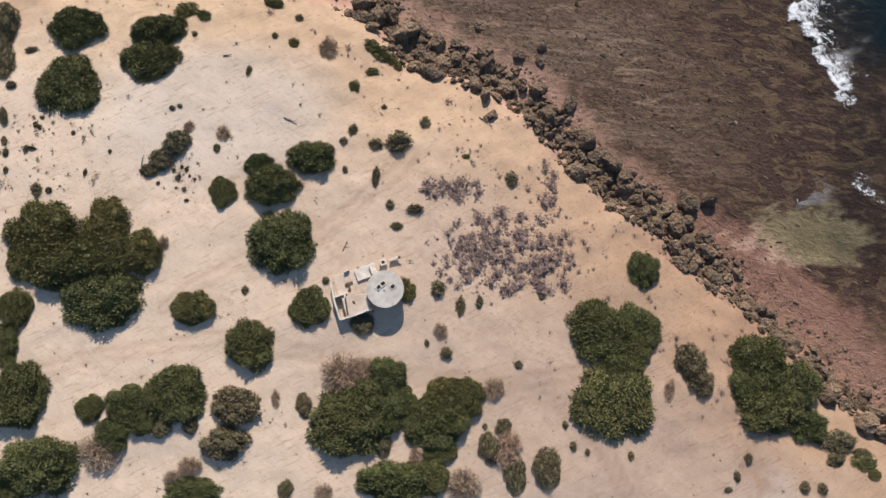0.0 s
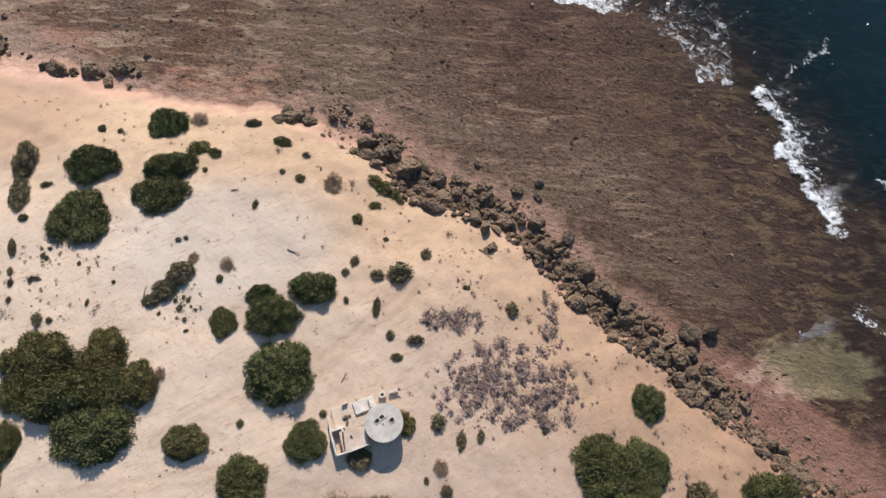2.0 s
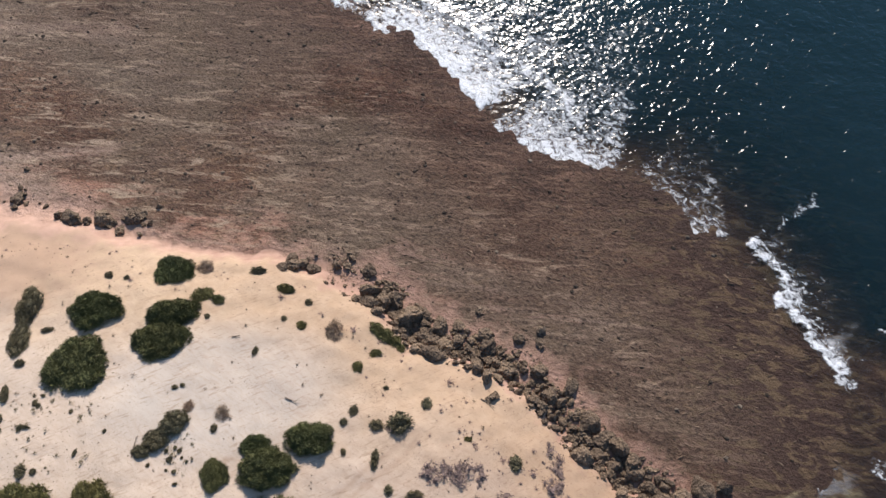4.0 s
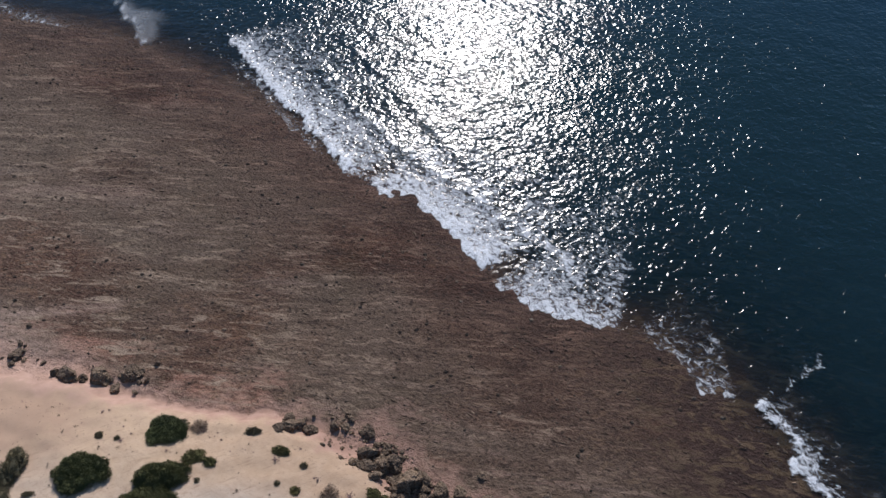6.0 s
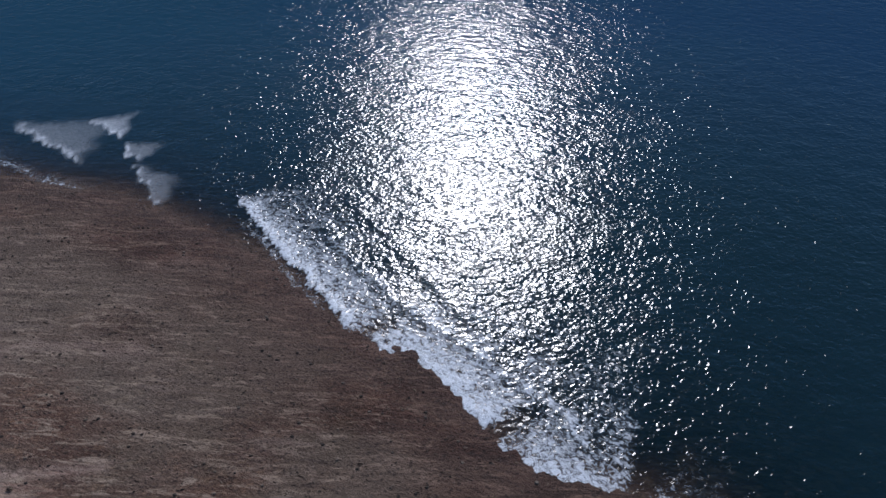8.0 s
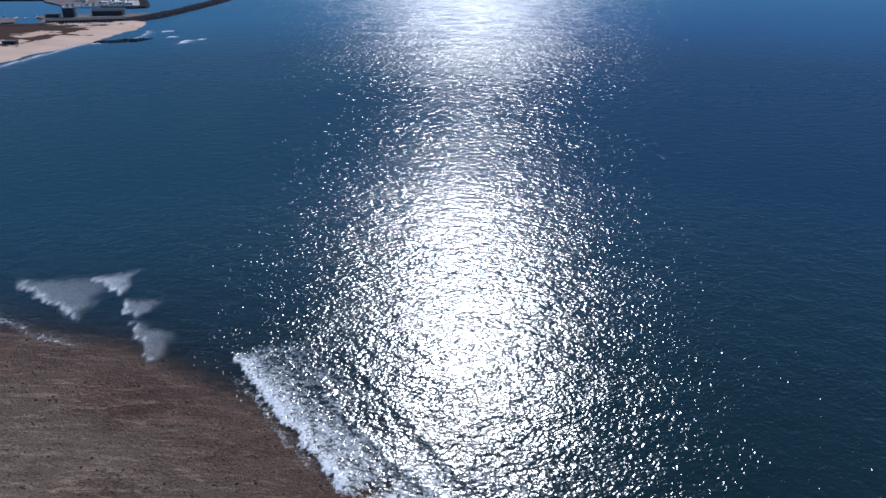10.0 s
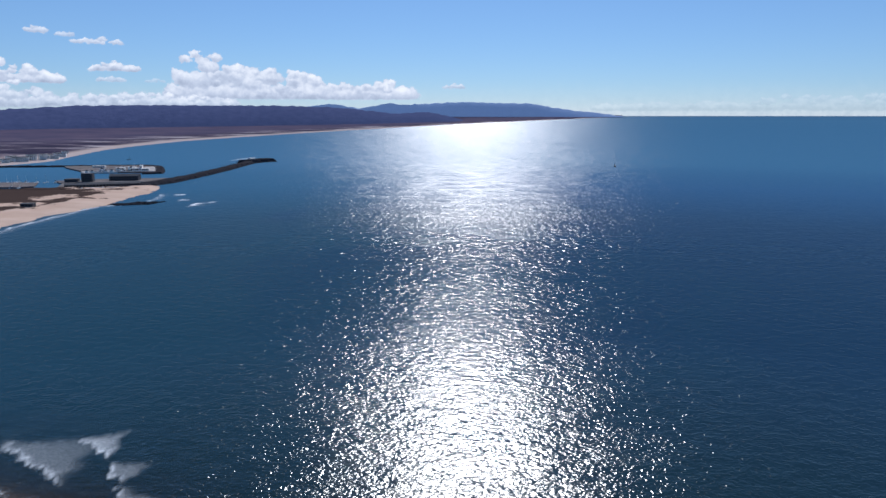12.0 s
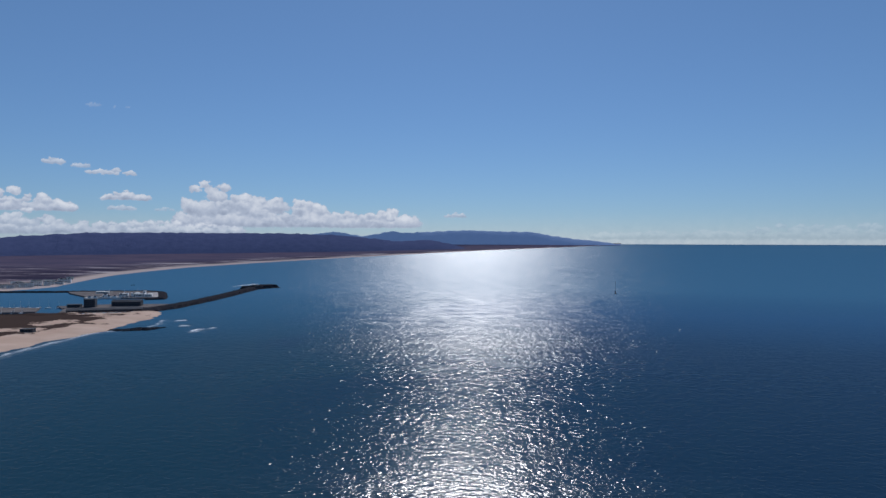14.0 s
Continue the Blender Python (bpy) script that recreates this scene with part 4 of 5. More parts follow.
def scatter(name, places, seed, material, label, category, flat=0.6):
    """One mesh of many small stones."""
    r8 = random.Random(seed)
    verts, faces = [], []
    for x, y, z, r in places:
        i = len(verts)
        a = r8.uniform(0, math.tau)
        ring = [(math.cos(a + k * math.tau / 5), math.sin(a + k * math.tau / 5)) for k in range(5)]
        for c, s in ring:
            verts.append((x + c * r * r8.uniform(0.8, 1.3), y + s * r * r8.uniform(0.6, 1.0), z - 0.05))
        for c, s in ring:
            verts.append((x + c * r * r8.uniform(0.4, 0.85), y + s * r * r8.uniform(0.35, 0.75), z + r * flat * r8.uniform(0.6, 1.2)))
        for k in range(5):
            j = (k + 1) % 5
            faces.append((i + k, i + j, i + 5 + j, i + 5 + k))
        faces.append(tuple(i + 5 + k for k in range(5)))
    ob = new(name, raw_mesh(name, verts, faces, material))
    return tagged(ob, label, category, kind="stuff")


scatter("small_boulders", small, 41, ROCK, "smaller broken rocks wedged between the boulders", "rocks", 0.9)


def reef_stone_material():
    M = Mat("dark_reef_stone", 0.85)
    M.color(M.ramp(M.island(), (0.0, (0.025, 0.018, 0.013)), (0.6, (0.075, 0.055, 0.040)), (1.0, (0.19, 0.145, 0.105))))
    return M.m


def scatter_places(count, seed, x0, x1, y0, y1, keep, size):
    g = np.random.RandomState(seed)
    x, y = g.uniform(x0, x1, count), g.uniform(y0, y1, count)
    z, inland, sea, _ = land_height(x, y)
    ok = keep(x, y, inland, sea)
    r = np.clip(g.exponential(size, count), size * 0.4, size * 4)
    return [(float(a), float(b), float(c), float(d)) for a, b, c, d in zip(x[ok], y[ok], z[ok], r[ok])]


scatter("reef_stones", scatter_places(9500, 5, -140, 70, 10, 185, lambda x, y, i, s: (i < -7) & (s < 4), 0.115), 6, reef_stone_material(),
        "small dark stones strewn over the brown reef", "stones")
scatter("rubble", scatter_places(60000, 8, -20, 70, -22, 58, lambda x, y, i, s: (i < -0.3) & (i > -8.5), 0.13)[:2600], 9, ROCK,
        "broken rubble between the boulders", "stones")
def crust_material():
    M = Mat("reef_crust", 0.9)
    M.color(M.ramp(M.island(), (0.0, (0.045, 0.030, 0.020)), (0.6, (0.13, 0.088, 0.058)), (1.0, (0.24, 0.165, 0.112))))
    return M.m


def ridges(name, places, seed, material, label, category):
    """Short low ridges of weed and rock lying roughly one way, as one mesh."""
    g = random.Random(seed)
    verts, faces = [], []
    for x, y, z, r in places:
        a = radians(g.gauss(-24, 26))
        c, s = math.cos(a), math.sin(a)
        long, wide, high = r * g.uniform(1.0, 2.2), r * g.uniform(0.3, 0.7), r * g.uniform(0.25, 0.6)
        i = len(verts)
        for u, v, w in ((-1, 0, -0.04), (-0.4, -1, -0.04), (0.5, -0.8, -0.04), (1, 0.1, -0.04), (0.4, 1, -0.04), (-0.5, 0.9, -0.04), (-0.35, 0.1, high), (0.4, -0.1, high * 0.8)):
            u, v = u * long * g.uniform(0.8, 1.2), v * wide * g.uniform(0.7, 1.3)
            verts.append((x + c * u - s * v, y + s * u + c * v, z + w))
        faces += [(i, i + 1, i + 6), (i + 1, i + 2, i + 7, i + 6), (i + 2, i + 3, i + 7), (i + 3, i + 4, i + 7), (i + 4, i + 5, i + 6, i + 7), (i + 5, i, i + 6)]
    return tagged(new(name, raw_mesh(name, verts, faces, material)), label, category, kind="stuff")


ridges("reef_crust", scatter_places(42000, 25, -160, 68, 4, 190, lambda x, y, i, s: (i < -8) & (s < 9), 0.095), 26, crust_material(),
       "knobbly brown crust of weed and rock on the reef", "reef")
TUFT = leaf_material("dry_tufts", (0.065, 0.048, 0.033), (0.16, 0.118, 0.082))


def clumps(name, places, seed, material, label, sprigs=70):
    """Low rounded clumps of small sprigs, as one mesh."""
    g = random.Random(seed)
    verts, faces = [], []
    for x, y, z, r in places:
        for _ in range(sprigs):
            a, f = g.uniform(0, math.tau), min(1.15, abs(g.gauss(0, 0.55)))
            c = Vector((x + math.cos(a) * f * r, y + math.sin(a) * f * r, z + (0.25 + 0.75 * g.random()) * r * 0.6 * (1.3 - f)))
            b = g.uniform(0, math.tau)
            s = r * g.uniform(0.10, 0.24) + 0.03
            i = len(verts)
            u, w = Vector((math.cos(b), math.sin(b), g.uniform(-0.3, 0.6))) * s, Vector((-math.sin(b), math.cos(b), g.uniform(-0.3, 0.6))) * s * 0.5
            verts += [c - u - w * 0.3, c + w, c + u - w * 0.3]
            faces.append((i, i + 1, i + 2))
    return tagged(new(name, raw_mesh(name, verts, faces, material)), label, "shrubs", kind="stuff")


clumps("sand_tufts", scatter_places(4200, 14, -76, 66, -30, 60, lambda x, y, i, s: (i > 0.6) & (waves2(x, y, 31, 16) + 0.5 * (x < -45) * (y > 36) > -0.02), 0.11), 15, TUFT,
       "scattered small dry tufts on the dune sand", 24)
clumps("dark_tufts", scatter_places(700, 24, -68, -38, 12, 38, lambda x, y, i, s: ((x + 58) / 9) ** 2 + ((y - 25) / 8) ** 2 + 0.8 * waves2(x, y, 36, 4) < 0.8, 0.17)[:150]
       + scatter_places(300, 27, -45, -32, 18, 30, lambda x, y, i, s: ((x + 37.5) / 3) ** 2 + ((y - 21.5) / 4) ** 2 < 0.8, 0.2)[:40], 28, OLIVE,
       "clusters of small dark tufts on pale sand", 30)
MAUVE_FIELD = scatter_places(4600, 16, -9, 27, -4, 26, lambda x, y, i, s: (i > 1) & ((np.minimum(((x - 9.5) / 11.5) ** 2 + ((y - 9) / 6.4) ** 2,
              np.minimum(((x - 1) / 6) ** 2 + ((y - 19) / 2.2) ** 2, ((x - 16) / 2) ** 2 + ((y - 18) / 6) ** 2) + 0.15)
              + 1.0 * waves2(x, y, 33, 3.4, 4)) < 0.70), 0.30)
clumps("withered_scrub", MAUVE_FIELD, 17, MAUVE, "low mauve-brown withered scrub covering the sand", 60)
clumps("bank_scrub", scatter_places(5200, 18, -78, 50, -24, 62, lambda x, y, i, s: (i > 0.4) & (i < np.where(x < -12, 6, 14)) & (waves2(x, y, 35, 9) > 0.04), 0.19), 19, MAUVE,
       "thin withered scrub along the top of the bank", 45)


def wall_like(lx, ly, h):
    """A rough slab with chipped edges."""
    g = random.Random(int(lx * 100))
    bm = bmesh.new()
    bmesh.ops.create_cube(bm, size=1)
    bmesh.ops.subdivide_edges(bm, edges=bm.edges, cuts=2, use_grid_fill=True)
    for v in bm.verts:
        v.co = Vector((v.co.x * lx + g.uniform(-.06, .06), v.co.y * ly + g.uniform(-.06, .06), (v.co.z + 0.45) * h + g.uniform(-.05, .05)))
    return bm


def driftwood(x, y, long, turn, label="weathered grey driftwood branch on sand"):
    g = random.Random(int(x * 10))
    verts, faces = [], []
    a = Vector((-long / 2, 0, 0.08))
    for k in range(5):
        b = a + Vector((long / 5, g.uniform(-0.15, 0.15) * long / 3, g.uniform(-0.02, 0.04)))
        limb(verts, faces, a, b, 0.11 - 0.015 * k, 0.095 - 0.015 * k, 6)
        if k in (1, 3):
            limb(verts, faces, b, b + Vector((g.uniform(0.2, 0.5), g.uniform(-0.7, 0.7), 0.12)), 0.05, 0.02, 5)
        a = b
    ob = new("driftwood", raw_mesh("driftwood", verts, faces, BARK))
    ob.matrix_basis = pose(x, y, ground_at(x, y), 0, 0, turn)
    tagged(ob, label, "driftwood", "driftwood on the dune")


for q in ((-22.3, 29.3, 2.0, -25), (6.8, 29.5, 2.6, -40), (-14.1, 10.4, 1.6, 65), (-43.5, 22.5, 3.2, 80), (-32.0, 39.6, 1.2, 10), (-21.6, 19.5, 1.4, 30)):
    driftwood(*q)
block = holder("broken_block", 7.6, 30.6, ground_at(7.6, 30.6), 35)
tagged(block, "broken pale concrete block at the edge of the bank", "concrete block")
part("slab", wall_like(2.0, 1.1, 0.5), ROCK, block)
part("top", wall_like(0.8, 0.6, 0.9), ROCK, block)


# ---- round concrete lookout with its roofless annex ----
def concrete(name, dark, light):
    M = Mat(name, 0.9)
    p = M.pos()
    a, b = M.tex(p, 0.9, 5, 0.6), M.tex(p, 7, 6, 0.7)
    c = M.mix(M.ramp(a, (0.35, 0.0), (0.65, 1.0)), dark, light)
    c = M.mix(M.ramp(b, (0.55, 0.0), (0.75, 0.5)), c, (dark[0] * 0.6, dark[1] * 0.58, dark[2] * 0.55))
    M.color(c)
    return M.normal(M.bump(b, 0.03)).m


CONC = concrete("old_concrete", (0.36, 0.335, 0.30), (0.50, 0.47, 0.43))
PLASTER = concrete("weathered_whitewash", (0.46, 0.42, 0.37), (0.62, 0.575, 0.52))
SANDY = concrete("sand_covered_concrete", (0.42, 0.33, 0.26), (0.55, 0.45, 0.37))
# near-black solids stand in for the shade inside hatches and hole
DARK = Mat("opening_shade", 0.95).color((0.02, 0.02, 0.02)).m
TOWER = (-8.1, 4.0)


def box_bm(x0, x1, y0, y1, z0, z1, bevel=0.03):
    bm = bmesh.new()
    bmesh.ops.create_cube(bm, size=1)
    for v in bm.verts:
        v.co = Vector(((x0 + x1) / 2 + v.co.x * (x1 - x0), (y0 + y1) / 2 + v.co.y * (y1 - y0), (z0 + z1) / 2 + v.co.z * (z1 - z0)))
    if bevel:
        bmesh.ops.bevel(bm, geom=bm.edges, offset=bevel, segments=1, affect="EDGES")
    return bm


def drum_bm(r, z0, z1, n=64, bevel=0.06):
    bm = bmesh.new()
    bmesh.ops.create_cone(bm, cap_ends=True, segments=n, radius1=r, radius2=r, depth=z1 - z0, matrix=Matrix.Translation((0, 0, (z0 + z1) / 2)))
    if bevel:
        bmesh.ops.bevel(bm, geom=[e for e in bm.edges if abs(e.verts[0].co.z - e.verts[1].co.z) < 1e-4], offset=bevel, segments=2, affect="EDGES")
    return bm


def wall_bm(a, b, thick, z0, z1):
    """A straight wall from a to b."""
    d = Vector((b[0] - a[0], b[1] - a[1], 0))
    bm = box_bm(0, d.length, -thick / 2, thick / 2, z0, z1, 0.03)
    bmesh.ops.transform(bm, matrix=Matrix.Translation((a[0], a[1], 0)) @ Matrix.Rotation(math.atan2(d.y, d.x), 4, "Z"), verts=bm.verts)
    return bm


def build_lookout():
    g = ground_at(*TOWER)
    t = tagged(holder("lookout_tower", *TOWER, g - 0.2), "round grey concrete lookout with hatches in its flat roof", "tower")
    part("drum", drum_bm(2.48, 0, 2.35), CONC, t)
    roof = part("roof", drum_bm(2.64, 2.35, 2.68), CONC, t)
    for x, y in ((-0.28, 0.78), (-0.88, 0.28), (1.10, 0.40)):
        rim = box_bm(-0.42, 0.42, -0.36, 0.36, 2.68, 2.80, 0.03)
        opening = box_bm(-0.30, 0.30, -0.24, 0.24, 2.72, 2.81, 0.0)
        for bm, kind, m in ((rim, "hatch_rim", PLASTER), (opening, "hatch", DARK)):
            bmesh.ops.transform(bm, matrix=Matrix.Translation((x, y, 0)) @ Matrix.Rotation(radians(42), 4, "Z"), verts=bm.verts)
            part(kind, bm, m, roof)
    bm = drum_bm(0.10, 2.68, 2.78, 10, 0.0)
    bmesh.ops.translate(bm, vec=(-0.1, -0.15, 0), verts=bm.verts)
    part("vent", bm, DARK, roof)
    an = tagged(holder("ruined_annex", *TOWER, g - 0.2), "roofless whitewashed annex walls and sandy slabs beside the tower", "ruin")

    def slab(kind, cx, cy, lx, ly, z0, z1, turn, m):
        bm = box_bm(-lx / 2, lx / 2, -ly / 2, ly / 2, z0, z1, 0.04)
        bmesh.ops.transform(bm, matrix=Matrix.Translation((cx, cy, 0)) @ Matrix.Rotation(radians(turn), 4, "Z"), verts=bm.verts)
        return part(kind, bm, m, an)

    slab("floor_slab", -5.0, 1.0, 4.6, 3.4, 0, 0.42, 16, SANDY)
    slab("terrace", -2.9, 2.55, 3.0, 1.75, 0.2, 0.75, 20, PLASTER)
    slab("roof_slab", -4.1, -2.0, 3.6, 2.7, 1.45, 1.70, 15, SANDY)
    slab("step", -1.9, -0.2, 1.2, 0.9, 0, 0.9, 15, SANDY)
    slab("plinth", -0.4, 3.9, 0.9, 0.8, 0.2, 1.0, 20, PLASTER)
    slab("hole", -0.4, 3.9, 0.5, 0.45, 0.9, 1.01, 20, DARK)
    slab("kerb", 1.1, 4.4, 1.3, 0.28, 0.1, 0.6, 22, PLASTER)
    for p, q, z in (((-7.8, 1.0), (-7.4, -1.0), 1.3), ((-7.4, -1.0), (-6.4, -4.2), 1.75), ((-6.4, -4.2), (-4.4, -3.6), 1.75),
                    ((-4.4, -3.6), (-2.0, -2.7), 1.75), ((-7.2, -1.0), (-5.6, -0.5), 1.7), ((-5.75, -0.7), (-5.3, -3.6), 1.7),
                    ((-6.0, 2.6), (-5.3, 2.9), 0.9), ((-2.3, 3.4), (-1.9, 2.2), 1.15)):
        part("wall", wall_bm(p, q, 0.24, 0, z), PLASTER, an)
    for x, y, r in ((-5.5, 0.9, 0.55), (-5.2, 0.1, 0.36), (-4.5, -1.7, 0.30), (-4.9, 1.1, 0.3), (1.9, 4.6, 0.35)):
        rock = new("fallen_stone", ROCKS[int(r * 20) % 8])
        rock.matrix_basis = pose(TOWER[0] + x, TOWER[1] + y, g - 0.2 + (1.7 if y < -1 else 0.42) + r * 0.3, 0, 0, x * 90) @ Matrix.Diagonal((r, r * 0.7, r * 0.6, 1))
        tagged(rock, "fallen lump of masonry in the ruined annex", "stone", "fallen stones")


build_lookout()

# ---- the far side of the bay ----
def far_land_material():
    M = Mat("far_shore", 0.95)
    p = M.pos()
    inland = M.attr("inland")
    bands = M.tex(M.pos((0.25, 1, 1)), 0.012, 6, 0.65)
    # mauve-blue tones carry the haze of distance in the plain's colour
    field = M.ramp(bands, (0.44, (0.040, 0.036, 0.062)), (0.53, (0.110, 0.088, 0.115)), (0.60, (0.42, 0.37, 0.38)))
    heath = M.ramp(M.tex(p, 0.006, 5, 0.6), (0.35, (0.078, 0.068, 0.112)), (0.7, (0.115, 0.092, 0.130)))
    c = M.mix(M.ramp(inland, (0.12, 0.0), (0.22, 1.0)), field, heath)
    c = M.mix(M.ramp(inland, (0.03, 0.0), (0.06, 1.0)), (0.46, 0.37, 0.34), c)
    M.b.inputs["Specular IOR Level"].default_value = 0.0
    return M.color(c).m


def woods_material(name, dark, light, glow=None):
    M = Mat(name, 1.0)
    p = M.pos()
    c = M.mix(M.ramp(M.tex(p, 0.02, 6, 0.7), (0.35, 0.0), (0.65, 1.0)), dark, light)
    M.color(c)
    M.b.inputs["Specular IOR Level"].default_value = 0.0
    if glow:      # emission painted on as sunlit air before the far slopes
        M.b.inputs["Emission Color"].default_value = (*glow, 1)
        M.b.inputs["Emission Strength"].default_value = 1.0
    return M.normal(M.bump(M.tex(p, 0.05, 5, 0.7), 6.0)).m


def polar_sheet(name, az0, az1, steps, near, outer, rows, height, material, label, category, wide=None):
    az = np.radians(np.linspace(az0, az1, steps))
    u = np.linspace(0, 1, rows)
    A, U = np.meshgrid(az, u, indexing="ij")
    D = near(np.degrees(A)) * (1 - U) + outer(np.degrees(A)) * U
    X, Y = D * np.sin(A), D * np.cos(A)
    ob = grid_mesh(name, np.stack([X, Y, height(np.degrees(A), D, U)], -1), A.shape, {"inland": U / (wide(np.degrees(A)) if wide else 1)}, material)
    return tagged(ob, label, category, kind="structure")


def curve(*pts):
    """A smooth-ish line through (x, value) pairs."""
    xs, vs = zip(*pts)
    return lambda q: np.interp(q, xs, vs)


COAST = curve((-75, 1500), (-40, 1560), (-32.3, 1800), (-30.2, 1856), (-28.8, 1920), (-27, 2159), (-25.2, 2398), (-23.2, 2570), (-20, 2830), (-17.2, 2985), (-6.6, 3599), (3.0, 4201), (14.2, 4822))
RIDGE = curve((-75, 0.1), (-40, 0.15), (-32, 0.27), (-27, 0.60), (-20, 0.66), (-12, 0.62), (-8.4, 0.50), (-6.6, 0.33), (-3.5, 0.0), (-2, 0.1),
              (-1.0, 0.12), (0.3, -0.15), (2.2, -0.62), (14.2, -0.24))
FARRIDGE = curve((-12, 0.3), (-9, 0.78), (-7.6, 0.62), (-6.5, 0.40), (-4.3, 0.84), (-3, 0.70), (0, 0.86), (2.1, 0.93), (5, 0.82), (7.1, 0.80), (9, 0.45),
                 (10.7, 0.22), (12.6, 0.02), (14.2, -0.22))


def plain_height(a, d, u):
    return sea_level(d) + 2.5 * ease(u, 0.0, 0.05) + 4 * u


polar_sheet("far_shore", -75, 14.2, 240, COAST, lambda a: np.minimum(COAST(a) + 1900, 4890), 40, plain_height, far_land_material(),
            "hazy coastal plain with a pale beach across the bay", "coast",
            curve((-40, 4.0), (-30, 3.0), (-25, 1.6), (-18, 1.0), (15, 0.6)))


def ridge_height(crest, base):
    def height(a, d, u):
        top = 110 + d * np.tan(np.radians(crest(a))) + 5 * waves2(a * 60, d * 0.1, 51, 60, 4)
        low = sea_level(d) + 3
        return low + (np.maximum(top, low + 1) - low) * np.sin(np.clip(u, 0, 1) * math.pi / 2) ** 0.8
    return height


HILL_NEAR = curve((-75, 3300), (-32, 3700), (-16, 3900), (-6, 4050), (2.3, 4330))
# bluish base tones and glow put distance haze into ridge and headland
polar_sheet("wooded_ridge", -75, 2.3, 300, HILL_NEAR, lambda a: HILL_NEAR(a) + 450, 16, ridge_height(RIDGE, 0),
            woods_material("hazed_pine_woods", (0.035, 0.040, 0.085), (0.055, 0.060, 0.115), (0.030, 0.041, 0.088)), "long flat-topped dark wooded ridge across the bay", "hill")
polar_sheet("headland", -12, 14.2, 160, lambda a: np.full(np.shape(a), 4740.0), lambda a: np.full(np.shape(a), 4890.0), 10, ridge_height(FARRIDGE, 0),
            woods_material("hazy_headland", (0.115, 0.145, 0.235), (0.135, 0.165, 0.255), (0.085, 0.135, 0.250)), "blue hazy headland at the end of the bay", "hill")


# ---- near beach, harbour and breakwater ----
def beach_material():
    M = Mat("far_beach", 0.95)
    p = M.pos()
    inland = M.attr("inland")
    s = M.ramp(M.tex(p, 0.02, 5, 0.6), (0.3, (0.50, 0.35, 0.27)), (0.7, (0.60, 0.44, 0.35)))
    scrub = M.calc("ADD", inland, M.calc("MULTIPLY", M.calc("SUBTRACT", M.tex(p, 0.018, 5, 0.65), 0.5), 1.5))
    c = M.mix(M.ramp(scrub, (0.30, 0.0), (0.36, 0.95)), s, (0.042, 0.028, 0.026))
    M.b.inputs["Specular IOR Level"].default_value = 0.0
    return M.color(c).m


def build_spit():
    line = curve((560, -420), (690, -428), (771, -424), (818, -417), (859, -404), (924, -408), (970, -407), (1029, -407), (1086, -423), (1120, -452))
    back = curve((560, -1500), (1000, -1500), (1012, -660), (1060, -540), (1090, -490), (1120, -456))
    ys = np.linspace(560, 1118, 150)
    u = np.linspace(0, 1, 40)
    Y, U = np.meshgrid(ys, u, indexing="ij")
    x0, x1 = line(Y) + 6 * waves2(Y, U, 61, 90), back(Y)
    w = np.maximum(x0 - x1, 0)
    X = x0 - w * U
    off = w * U
    Z = -0.6 + 4.0 * ease(off, 0, 45) + 1.2 * waves2(X, Y, 62, 60) * ease(off, 10, 60)
    ob = grid_mesh("beach", np.stack([X, Y, Z], -1), X.shape, {"inland": np.clip(off / 260, 0, 1)}, beach_material())
    tagged(ob, "pale pink sand beach backed by dark scrub", "beach", kind="structure")


build_spit()


def mound(name, line, half, top, height, material, label, category):
    """A rubble bank along a line: sloped sides, flat uneven top."""
    verts, faces = [], []
    g = random.Random(5)
    pts = []
    for (ax, ay), (bx, by) in zip(line, line[1:]):
        n = max(2, int(math.dist((ax, ay), (bx, by)) / 9))
        pts += [(ax + (bx - ax) * k / n, ay + (by - ay) * k / n) for k in range(n)]
    pts.append(line[-1])
    for i, (x, y) in enumerate(pts):
        a, b = pts[max(0, i - 1)], pts[min(len(pts) - 1, i + 1)]
        d = Vector((b[0] - a[0], b[1] - a[1])).normalized()
        nx, ny = -d.y, d.x
        for o, z in ((-half, -1.0), (-half * 0.7, height * 0.5), (-top, height), (top, height), (half * 0.7, height * 0.5), (half, -1.0)):
            o += g.uniform(-0.1, 0.1) * half
            verts.append((x + nx * o, y + ny * o, z + (g.uniform(-0.5, 0.5) if z > 0 else 0)))
    for i in range(len(pts) - 1):
        for k in range(5):
            faces.append((i * 6 + k, i * 6 + k + 1, i * 6 + 7 + k, i * 6 + 6 + k))
    faces += [tuple(range(6)), tuple((len(pts) - 1) * 6 + k for k in range(6))[::-1]]
    ob = new(name, raw_mesh(name, verts, faces, material))
    return tagged(ob, label, category, kind="structure")


def far_stone(name, dark, light, scale=0.3):
    M = Mat(name, 0.95)
    b = M.tex(M.pos(), scale, 5, 0.7)
    M.color(M.ramp(b, (0.35, dark), (0.65, light)))
    M.b.inputs["Specular IOR Level"].default_value = 0.0
    return M.normal(M.bump(b, 1.0)).m


